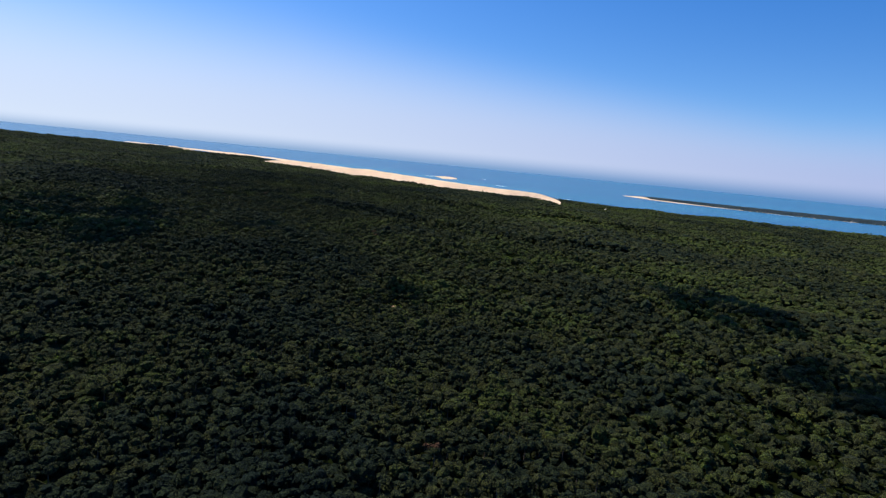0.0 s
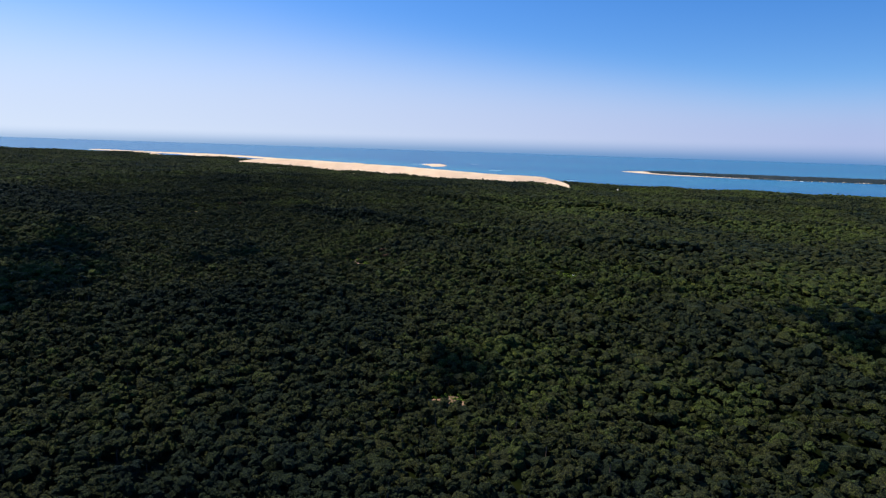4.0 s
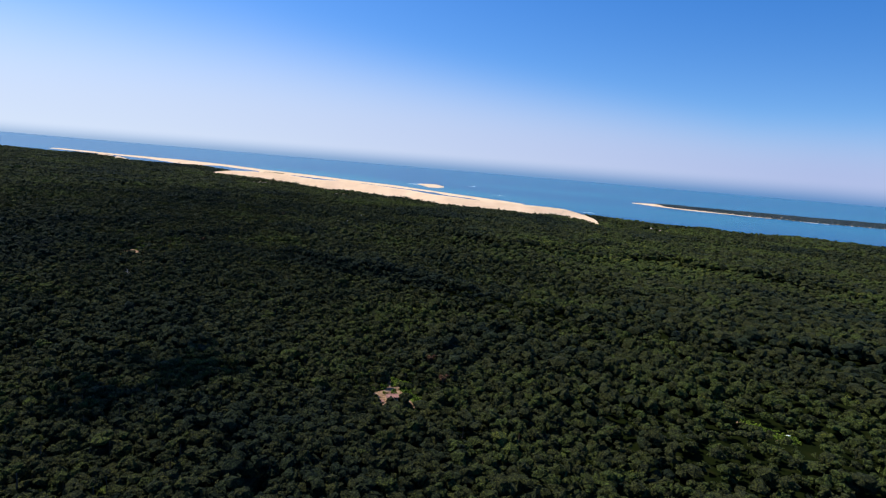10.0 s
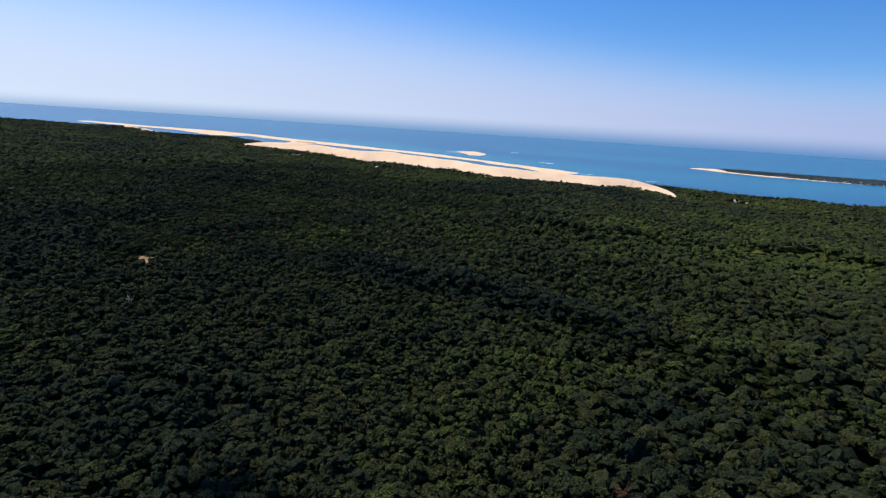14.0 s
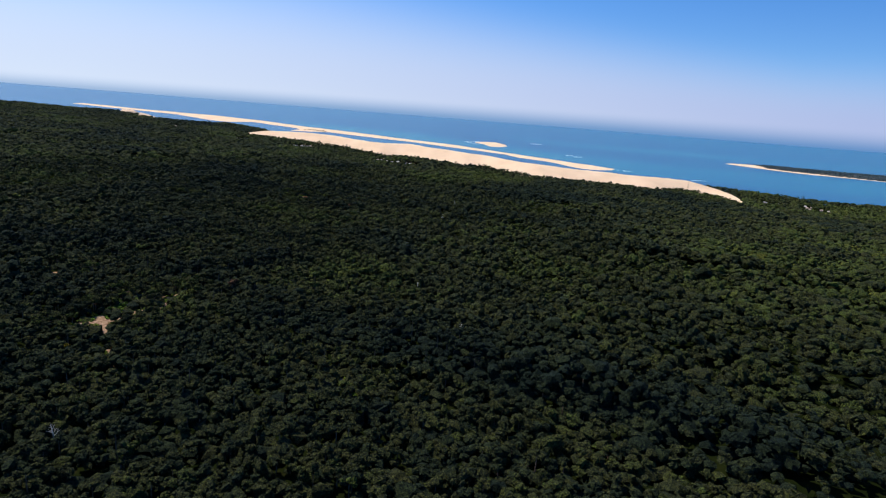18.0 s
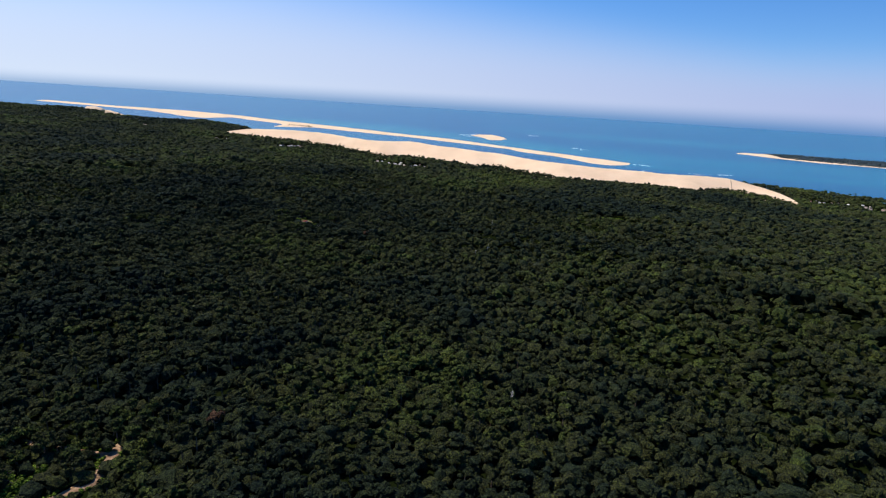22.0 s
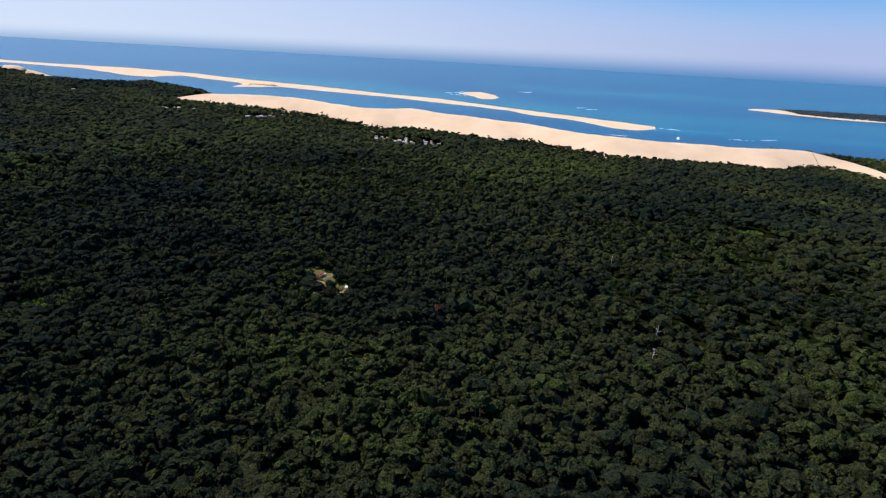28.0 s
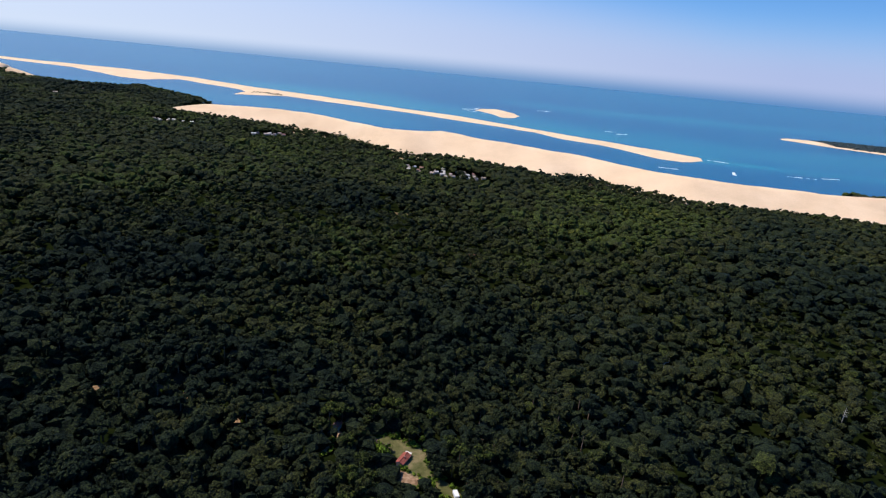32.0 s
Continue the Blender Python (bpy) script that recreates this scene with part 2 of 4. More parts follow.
# near-black base: the shade under the crowns is put into the floor's colour
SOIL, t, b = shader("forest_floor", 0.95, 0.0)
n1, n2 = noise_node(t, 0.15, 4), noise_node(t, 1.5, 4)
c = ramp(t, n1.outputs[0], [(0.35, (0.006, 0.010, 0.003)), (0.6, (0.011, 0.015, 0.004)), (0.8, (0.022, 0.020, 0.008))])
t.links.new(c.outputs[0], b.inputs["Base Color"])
relief(t, b, n2.outputs[0], 0.5, 0.3)

SEA, t, b = shader("sea_water", 0.25, 0.3)
b.inputs["IOR"].default_value = 1.33
n1 = noise_node(t, 0.004, 4, 0.6)
# this value holds the shoals and the painted paling of the far water
shoal = t.nodes.new("ShaderNodeAttribute")
shoal.attribute_name = "tint"
mixed = t.nodes.new("ShaderNodeMath")
mixed.operation = "MULTIPLY_ADD"
t.links.new(n1.outputs[0], mixed.inputs[0])
mixed.inputs[1].default_value = 0.45
t.links.new(shoal.outputs["Fac"], mixed.inputs[2])
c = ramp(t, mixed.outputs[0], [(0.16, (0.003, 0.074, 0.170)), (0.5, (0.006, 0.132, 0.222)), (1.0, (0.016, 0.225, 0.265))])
t.links.new(c.outputs[0], b.inputs["Base Color"])
w = noise_node(t, 0.22, 5, 0.65)
relief(t, b, w.outputs[0], 0.2, 0.8)

CLOUD, t, b = shader("cloud", 1.0, 0.0)
b.inputs["Base Color"].default_value = (0.85, 0.86, 0.88, 1)

# ---- the plan ----
COAST = [(-3400, 3300), (-2500, 2900), (-2088, 2691), (-1809, 2664), (-1537, 2640), (-1285, 2600), (-1175, 2582), (-1115, 2480), (-998, 2356), (-897, 2338),
         (-812, 2366), (-763, 2327), (-690, 2255), (-600, 2150), (-480, 2100), (-250, 1990), (-60, 1870), (180, 1775), (305, 1808), (365, 1785), (435, 1735), (495, 1680), (565, 1630),
         (640, 1605), (730, 1592), (850, 1545), (1150, 1520), (1700, 1500), (2600, 1400)]
LAND = COAST + [(2600, -900), (-3400, -900)]
BASE = [(-632, 1952, 26), (-560, 1932, 25), (-459, 1890, 24), (-400, 1865, 23), (-345, 1805, 23), (-318, 1758, 23), (-285, 1768, 22), (-215, 1732, 21),
        (-160, 1692, 20), (-126, 1705, 20), (-85, 1655, 19), (-34, 1606, 19), (35, 1602, 18), (98, 1590, 17), (140, 1566, 16), (180, 1596, 16), (215, 1612, 16),
        (245, 1620, 16), (270, 1597, 13), (287, 1557, 11)]
CREST = [(-632, 1958, 28), (-600, 1978, 34), (-560, 1962, 37), (-500, 1945, 38.5), (-440, 1928, 38.5), (-385, 1875, 38), (-335, 1822, 38), (-298, 1820, 39),
         (-268, 1835, 40.5), (-225, 1797, 39), (-170, 1775, 38), (-115, 1740, 36), (-75, 1697, 35.5), (-35, 1658, 35), (15, 1648, 33.5), (60, 1644, 32.5),
         (110, 1634, 31.5), (168, 1640, 31), (205, 1652, 29.5), (240, 1657, 27), (276, 1642, 20.5), (292, 1592, 15), (289, 1560, 11.5)]


def along(line, n):
    """n places at even steps along a line, rounded off."""
    p = np.array(line, float)
    d = np.r_[0, np.cumsum(np.linalg.norm(np.diff(p[:, :2], axis=0), axis=1))]
    s = np.linspace(0, d[-1], n)
    q = np.stack([np.interp(s, d, p[:, k]) for k in range(p.shape[1])], -1)
    for _ in range(max(1, n // 18)):
        q[1:-1] = (q[:-2] + 2 * q[1:-1] + q[2:]) / 4
    return q


DUNE_N = 260
base, crest = along(BASE, DUNE_N), along(CREST, DUNE_N)
back = crest.copy()
fade = np.sin(np.linspace(0, np.pi, DUNE_N)) ** 0.4
back[:, 0] += 60 * fade
back[:, 1] += 150 * fade
back[:, 2] = -2
DUNE_FOOT = [tuple(p[:2]) for p in base[::10]] + [tuple(p[:2]) for p in back[::-10]]

# bare places in the wood: a line, its half width and what lies on it
FIRST_CLEARING = [([(-107.5, 603.5), (-101, 609.5), (-94, 618)], 1.6, "dirt"), ([(-98, 609), (-94, 601), (-91.4, 592.5)], 1.4, "dirt"), ([(-104.5, 601.5), (-103, 593)], 2.0, "dirt"),
                  ([(-102, 611), (-102, 626)], 0.9, "dirt"), ([(-100.5, 622), (-97, 615)], 2.4, "grass"), ([(-93.5, 609), (-90, 602), (-87, 596)], 1.8, "grass")]
SECOND_CLEARING = [([(54, 623), (53, 606), (60, 594), (68, 587)], 3.2, "grass"), ([(53, 603), (57, 595), (63, 588)], 1.5, "dirt")]
SANDY_TRACKS = [([(-399, 939), (-394, 936)], 2.4, "dirt"), ([(-320, 917), (-319.5, 909), (-319, 901), (-324, 893), (-331, 884)], 1.7, "dirt"), ([(-347, 918), (-337, 915), (-322, 912)], 1.1, "dirt"),
                ([(-342, 870), (-334, 873), (-328, 880)], 2.0, "dirt"), ([(-338, 878), (-333, 871), (-327, 865)], 2.3, "dirt"), ([(-317, 847), (-303, 829)], 0.8, "dirt"), ([(-339, 887), (-335, 904)], 2.6, "grass"),
                ([(-257, 876), (-233, 852), (-219, 836.5), (-205, 817.5), (-195, 812)], 0.7, "dirt")]
LAST_CLEARING = [([(-332, 1229), (-325, 1224), (-323, 1216)], 4.0, "dry"), ([(-318, 1212), (-314, 1207)], 2.0, "dry"), ([(-331, 1217), (-325, 1213)], 2.0, "dirt"),
                 ([(-349.5, 1226), (-350, 1229)], 1.0, "dirt"), ([(-327, 1203), (-326, 1197)], 1.6, "dirt"), ([(-339.5, 1210), (-338, 1212)], 0.9, "dirt"), ([(-338.5, 1232.5), (-336, 1230.5)], 1.4, "dirt"),
                 ([(-314.3, 1205), (-317, 1200.5)], 1.5, "dirt"), ([(-347, 1234), (-346, 1232)], 1.2, "dirt"), ([(-323, 1259), (-321, 1255)], 0.9, "dry")]
SMALL_GAPS = [([(-40, 366.5), (-35, 367.5), (-27, 366)], 2.2, "dirt"), ([(-33, 370), (-30, 370.5)], 1.8, "dirt"), ([(-428, 1251), (-412, 1258), (-384, 1245), (-374, 1236)], 1.0, "dirt"), ([(-161, 241), (-157, 228)], 1.5, "dirt"),
              ([(392, 911), (395, 875)], 2.4, "dirt"), ([(-58, 1329), (-40, 1323)], 2.4, "grass"), ([(-443, 1196), (-432, 1184)], 4.0, "grass"), ([(-328, 1503), (-318, 1502)], 2.0, "dirt")]
SHORE_GAPS = [([(-1232, 2562), (-1190, 2548)], 15.0, "sand"), ([(-1105, 2422), (-1048, 2398)], 12.0, "sand")]
BARE = FIRST_CLEARING + SECOND_CLEARING + SANDY_TRACKS + LAST_CLEARING + SMALL_GAPS + SHORE_GAPS


def village(cx, cy, rx, ry, n, seed, slope=0.0):
    """n small houses scattered about a place: x, y, length, turn in degrees, colour of the roof."""
    vr = np.random.default_rng(seed)
    out = []
    while len(out) < n:
        u, w = vr.uniform(-1, 1, 2)
        if u * u + w * w < 1:
            px, py = cx + u * rx, cy + w * ry + slope * u * rx
            if all(math.hypot(px - o[0], py - o[1]) > 6 for o in out):
                out.append((float(px), float(py), float(vr.uniform(2.8, 4.8)), float(vr.uniform(0, 180)), str(vr.choice(["pale", "pale", "pale", "white", "white", "pink"]))))
    return out


# the roofs among the trees below the dune, on the shore and about the lagoon
COTTAGES = village(-278, 1684, 44, 22, 28, 11, -0.3) + village(-478, 1846, 26, 12, 6, 12, -0.3) + village(-612, 1884, 28, 7, 8, 13) + village(395, 1600, 48, 26, 15, 14, -0.5)
COTTAGES += [(-497, 1835, 5.5, 20, "white"), (-482, 1838, 7, 15, "pale"), (-800, 2010, 5, 40, "white"), (-862, 2105, 6, 20, "pale"), (-850, 2172, 5, 20, "pale"),
             (246, 1365, 4.5, 20, "white"), (251, 1358, 4, 80, "pale"), (443, 1330, 5, 20, "white"), (805, 1358, 6, 20, "white"), (878, 1372, 6, 20, "pale")]
RIDGES = [[(-75, 1096), (-31, 1075), (19, 1048), (54, 1050), (107, 1038), (181, 1030), (226, 1008), (330, 928)],
          [(-203, 868), (-156, 836), (-124, 827), (-90, 803), (-60, 771), (-30, 750), (0, 734), (30, 718), (58, 708), (90, 700), (129, 702), (163, 695), (205, 680)],
          [(-320, 949), (-297, 968), (-288, 990)], [(-391, 1055), (-354, 1036)], [(-458, 947), (-429, 990), (-369, 1019)], [(-270, 1238), (-250, 1246), (-240, 1223)],
          [(-374, 1345), (-336, 1334), (-308, 1292)], [(-387, 1380), (-369, 1389)], [(-211, 1225), (-152, 1151)]]


def old_dunes(x, y):
    """The grown-over dune ridges under the wood, drawn out along the shore."""
    u, v = 0.92 * x - 0.39 * y, 0.39 * x + 0.92 * y
    return rough(u, v * 3.4, 190, 81, 3)


def land_height(x, y):
    d = inside_by(x, y, LAND)
    z = 18 + 2.4 * rough(x * 0.6 + y * 0.4, y * 0.9 - x * 0.5, 150, 3, 2) + 9 * np.exp(-((x + 190) / 110) ** 2 - ((y - 480) / 100) ** 2)
    z = z + np.clip((-x - 200) / 500, 0, 1) * 2.5 - np.clip((-x - 650) / 500, 0, 1) * 7 - np.clip((x - 50) / 500, 0, 1) * 6
    z = z + 5.0 * np.clip(old_dunes(x, y), -0.5, 0.8) * step(100, 260, y)
    for k, line in enumerate(RIDGES):
        z = z + (3.6 if k < 2 else 2.0) * np.exp(-(near_line(x, y, line) / 17) ** 2)
    foot = np.interp(x, base[:, 0], base[:, 2]) - np.interp(x, [-300, -100, 200, 255, 300], [7, 4.5, 4, 8, 9])
    w = step(420, 60, near_line(x, y, [tuple(p[:2]) for p in BASE]))
    z = z * (1 - w) + foot * w
    return np.where(d > 0, z * step(-10, 45, d) - 2.0 * (1 - step(0, 12, d)), -6.0)


# ---- ground, sea, sands ----
xs = np.concatenate((np.arange(-3400, -700, 45), np.arange(-700, 500, 12), np.arange(500, 2601, 45)))
ys = np.concatenate((np.arange(-900, 0, 60), np.arange(0, 1950, 12), np.arange(1950, 3400, 45)))
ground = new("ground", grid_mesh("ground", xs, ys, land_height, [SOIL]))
tagged(ground, "forest floor of needles and low scrub, shade darkened in", "ground", kind="structure")

# the sea: one sheet to the horizon, paler where shoals lie under it and, as painted haze, far out
SHOALS = [([(-650, 3000), (-100, 2620), (150, 2380), (420, 2260), (800, 2200), (1300, 2120)], 190, 0.36), ([(222, 2060), (330, 2035), (520, 1985), (760, 1960)], 40, 0.3),
          ([(-1900, 3330), (-900, 3060), (-300, 2610), (60, 2310), (250, 2100)], 90, 0.16), ([(-1000, 2560), (-600, 2400), (-380, 2250)], 120, 0.3), ([(200, 3100), (1200, 3000), (2400, 2900)], 170, 0.3)]


def shoal_depth(x, y):
    w = 0.08 + 0.12 * rough(x * 0.8 - y * 0.5, (x * 0.5 + y * 0.8) * 3, 900, 37, 3)
    # pales the water far out: horizon haze put into its colour
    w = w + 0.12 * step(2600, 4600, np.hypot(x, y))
    for line, wide_, much in SHOALS:
        w = w + much * np.exp(-(near_line(x, y, line) / (wide_ * (1 + 0.5 * rough(x, y, 160, 38)))) ** 2)
    return np.clip(w, 0, 0.8)


def even(a, e, s):
    return np.arange(a, e, s)


xs_ = np.concatenate((even(-14000, -2600, 950), even(-2600, 2600, 26), even(2600, 14001, 950)))
ys_ = np.concatenate((even(-14000, 1300, 900), even(1300, 3700, 22), even(3700, 14001, 860)))
gx, gy = np.meshgrid(xs_, ys_)
far_ = np.maximum(1, np.hypot(gx, gy) / 9000)
n = len(xs_)
i = np.arange(len(ys_) - 1)[:, None] * n + np.arange(n - 1)[None]
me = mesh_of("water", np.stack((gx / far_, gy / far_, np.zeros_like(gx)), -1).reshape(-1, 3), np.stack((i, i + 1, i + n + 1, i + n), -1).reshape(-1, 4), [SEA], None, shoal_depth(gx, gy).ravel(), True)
water = tagged(new("water", me), "blue ocean and lagoon water under the sun", "water", kind="structure")

rows = []
prof = [(-0.35, -6.0), (0.0, 0.0), (0.3, 0.33), (0.62, 0.68), (0.86, 0.92), (1.0, 1.0)]
for f, h in prof:
    r = base + (crest - base) * f
    r[:, 2] = base[:, 2] + (crest[:, 2] - base[:, 2]) * h if f >= 0 else base[:, 2] - 7
    rows.append(r)
for f, h in [(0.08, 0.02), (0.2, 0.12), (0.4, 0.42), (0.6, 0.68), (0.8, 0.9), (1.0, 1.0)]:
    r = crest + (back - crest) * f
    r[:, 2] = crest[:, 2] + (back[:, 2] - crest[:, 2]) * h
    rows.append(r)
v = np.array(rows)
fine_ = np.linspace(0, len(rows) - 1, 40)
lo_ = np.minimum(fine_.astype(int), len(rows) - 2)
v = v[lo_] + (v[lo_ + 1] - v[lo_]) * (fine_ - lo_)[:, None, None]
bumps = rough(v[..., 0], v[..., 1], 70, 11, 4)
wide = np.interp(fine_, np.arange(12), [0, 0.3, 0.8, 1, 1, 0.8, 0.9, 1, 1, 0.8, 0.5, 0])[:, None]
v[..., 2] += (bumps * 1.3 + 1.0 * rough(v[..., 0], v[..., 1], 24, 19, 3) + 1.1 * np.abs(rough(v[..., 0] * 0.7 + v[..., 1] * 0.7, v[..., 1] * 1.6, 46, 29, 3))) * wide * fade[None]
k = np.arange(len(v) - 1)[:, None] * DUNE_N + np.arange(DUNE_N - 1)[None]
faces = np.stack((k, k + 1, k + DUNE_N + 1, k + DUNE_N), -1).reshape(-1, 4)
dune = new("sand_dune", mesh_of("sand_dune", v.reshape(-1, 3), faces, [SAND], smooth=True))
tagged(dune, "huge long pale sand dune between pine forest and sea", "dune", kind="structure")


def sand_body(name, poly, top, edge, cell, label, seed=5, materials=None):
    p = np.array(poly)
    lo, hi = p.min(0) - 2 * cell, p.max(0) + 2 * cell

    def h(x, y):
        d = inside_by(x + 9 * rough(x, y, 60, seed), y + 9 * rough(x, y, 60, seed + 9), poly)
        return np.where(d > 0, top * step(0, edge, d) * (0.75 + 0.25 * rough(x, y, 50, seed + 3)) + 0.03 * np.minimum(d, 8) + 0.05, np.maximum(0.06 * d, -2))
    me = grid_mesh(name, np.arange(lo[0], hi[0], cell), np.arange(lo[1], hi[1], cell), h, materials or [SAND],
                   keep=lambda x, y: inside_by(x, y, poly) > -2.5 * cell)
    return tagged(new(name, me), label, "sandbank", kind="structure"), h


BAR = [(-1800, 3270), (-1423, 3150), (-1154, 3120), (-920, 3009), (-807, 2913), (-702, 2835), (-613, 2789), (-439, 2677), (-282, 2558), (-160, 2500),
       (-77, 2415), (-20, 2350), (35, 2294), (84, 2245), (130, 2195), (184, 2155), (226, 2095), (216, 2060), (166, 2030), (125, 2045), (103, 2110),
       (65, 2167), (12, 2205), (-30, 2290), (-150, 2380), (-282, 2473), (-428, 2544), (-506, 2591), (-588, 2630), (-640, 2595), (-703, 2562),
       (-690, 2660), (-716, 2720), (-827, 2804), (-922, 2880), (-975, 2770), (-1042, 2785), (-1113, 2850), (-1258, 2990), (-1800, 3190)]
sand_body("sandbank", BAR, 2.6, 26, 9, "long narrow pale sandbank lying in the blue lagoon")
sand_body("sandbank", [(-90, 2712), (-60, 2790), (-10, 2815), (16, 2710), (15, 2640), (-8, 2575), (-42, 2560), (-58, 2640)], 2.0, 30, 8,
          "small round pale sand islet with surf", 21)
CAPE = [(752, 2625), (800, 2680), (930, 2690), (1080, 2660), (1425, 2600), (1831, 2590), (2600, 2600), (2600, 2220), (1650, 2290), (1298, 2335), (1008, 2420),
        (891, 2455), (800, 2550)]
cape, cape_height = sand_body("sandbank", CAPE, 4.5, 60, 14, "low sandy cape with dark scrub across the channel", 31)

# ---- the wood ----
PHI = (1 + 5 ** 0.5) / 2
ICO_V = np.array([(-1, PHI, 0), (1, PHI, 0), (-1, -PHI, 0), (1, -PHI, 0), (0, -1, PHI), (0, 1, PHI), (0, -1, -PHI), (0, 1, -PHI), (PHI, 0, -1), (PHI, 0, 1),
                  (-PHI, 0, -1), (-PHI, 0, 1)]) / math.hypot(1, PHI)
ICO_F = np.array([(0, 11, 5), (0, 5, 1), (0, 1, 7), (0, 7, 10), (0, 10, 11), (1, 5, 9), (5, 11, 4), (11, 10, 2), (10, 7, 6), (7, 1, 8), (3, 9, 4), (3, 4, 2),
                  (3, 2, 6), (3, 6, 8), (3, 8, 9), (4, 9, 5), (2, 4, 11), (6, 2, 10), (8, 6, 7), (9, 8, 1)])


def crown(rng, lobes, tufts, tuft_size, under=-0.3):
    """A crown of radius 1: lumpy lobes and loose sprays of needles on them. Returns verts, faces, shade offset."""
    vs, fs, ts, n = [], [], [], 0
    spots = []
    for k in range(lobes):
        a = rng.uniform(0, 6.283)
        if lobes == 1:
            c, r = np.zeros(3), 0.95
        else:
            rad = rng.uniform(0.35, 0.78) if k else rng.uniform(0, 0.2)
            c, r = np.array((rad * math.cos(a), rad * math.sin(a), rng.uniform(-0.3, 0.3) + (0.25 if not k else 0))), rng.uniform(0.34, 0.62) if lobes < 5 else rng.uniform(0.30, 0.52)
        q = ICO_V @ np.array(Euler(rng.uniform(0, 6, 3)).to_matrix()).T
        q = q * rng.uniform(0.68, 1.28, (12, 1)) * r * np.array((1, 1, 0.86)) + c
        f = ICO_F[q[ICO_F].mean(1)[:, 2] - c[2] > under * r]
        vs.append(q), fs.append(f + n), ts.append(np.full(12, rng.uniform(-0.05, 0.05)))
        n += 12
        spots.append((c, r))
    for k in range(tufts):
        c, r = spots[k % lobes]
        d = rng.normal(size=3)
        d[2] = abs(d[2]) * 0.9 + 0.05
        d /= np.linalg.norm(d)
        p = c + d * r * np.array((1.05, 1.05, 0.8)) * rng.uniform(0.85, 1.2)
        u = np.cross(d, rng.normal(size=3))
        u /= np.linalg.norm(u)
        w = np.cross(d, u) + d * rng.uniform(-0.9, 0.9)
        s = tuft_size * rng.uniform(0.6, 1.3)
        vs.append(np.array((p - u * s, p + u * s, p + w * s * 1.5))), fs.append(np.array([(n, n + 1, n + 2)]))
        ts.append(np.full(3, rng.uniform(-0.06, 0.13)))
        n += 3
    return np.concatenate(vs), np.concatenate(fs), np.concatenate(ts)


def scatter(name, places, radius, top, tint, variants, stems=False, leaf=None, smooth=False):
    """One mesh of many crowns (and stems) at places x, y, ground z."""
    pick = RNG.integers(0, len(variants), len(places))
    turn = RNG.uniform(0, 6.283, len(places))
    vs, fs, ts, ix, n = [], [], [], [], 0
    for k, (cv, cf, ct) in enumerate(variants):
        m = pick == k
        if not m.any():
            continue
        p, r, h, a = places[m], radius[m], top[m], turn[m]
        co, si = np.cos(a)[:, None], np.sin(a)[:, None]
        wx, wy, wz = (RNG.uniform(0.8, 1.25, len(p))[:, None] for _ in range(3))
        x = (cv[None, :, 0] * wx * co - cv[None, :, 1] * wy * si) * r[:, None] + p[:, None, 0]
        y = (cv[None, :, 0] * wx * si + cv[None, :, 1] * wy * co) * r[:, None] + p[:, None, 1]
        z = cv[None, :, 2] * r[:, None] * 0.9 * wz + (p[:, 2] + h - 0.75 * r)[:, None]
        vs.append(np.stack((x, y, z), -1).reshape(-1, 3))
        fs.append((cf[None] + (np.arange(len(p)) * len(cv))[:, None, None] + n).reshape(-1, 3))
        ts.append((ct[None] + tint[m][:, None]).ravel())
        ix.append(np.zeros(len(p) * len(cf), np.int32))
        n += len(p) * len(cv)
    if stems:
        p = places
        w = 0.2 + 0.03 * radius
        ang = np.arange(3) * 2.094
        lo = np.stack((p[:, None, 0] + np.cos(ang) * w[:, None], p[:, None, 1] + np.sin(ang) * w[:, None], np.repeat(p[:, 2:3] - 0.5, 3, 1)), -1)
        hi = np.stack((p[:, None, 0] + np.cos(ang) * w[:, None] * 0.5, p[:, None, 1] + np.sin(ang) * w[:, None] * 0.5,
                       np.repeat((p[:, 2] + top - radius * 0.8)[:, None], 3, 1)), -1)
        vs.append(np.concatenate((lo, hi), 1).reshape(-1, 3))
        q = np.array([(0, 1, 4), (0, 4, 3), (1, 2, 5), (1, 5, 4), (2, 0, 3), (2, 3, 5)])
        fs.append((q[None] + (np.arange(len(p)) * 6)[:, None, None] + n).reshape(-1, 3))
        ts.append(np.zeros(len(p) * 6))
        ix.append(np.ones(len(p) * 6, np.int32))
    return new(name, mesh_of(name, np.concatenate(vs), np.concatenate(fs), [leaf or LEAF, BARK], np.concatenate(ix), np.concatenate(ts), smooth))


def spread(x0, x1, y0, y1, gap):
    """Uneven places about gap metres apart."""
    nx, ny = int((x1 - x0) / gap), int((y1 - y0) / (gap * 0.87))
    gx, gy = np.meshgrid(np.arange(nx), np.arange(ny))
    x = x0 + (gx + 0.5 * (gy % 2)) * gap + RNG.uniform(-0.36, 0.36, gx.shape) * gap
    y = y0 + gy * gap * 0.87 + RNG.uniform(-0.36, 0.36, gx.shape) * gap
    return x.ravel(), y.ravel()


WAY = [(0, 0), (-338, 1085), (-365, 1200)]
HOUSES = [(-100.3, 600.2, 4.2), (-327.6, 1221.2, 3.2), (-347, 1236.6, 2.2), (-314.2, 1207.5, 2.2)]


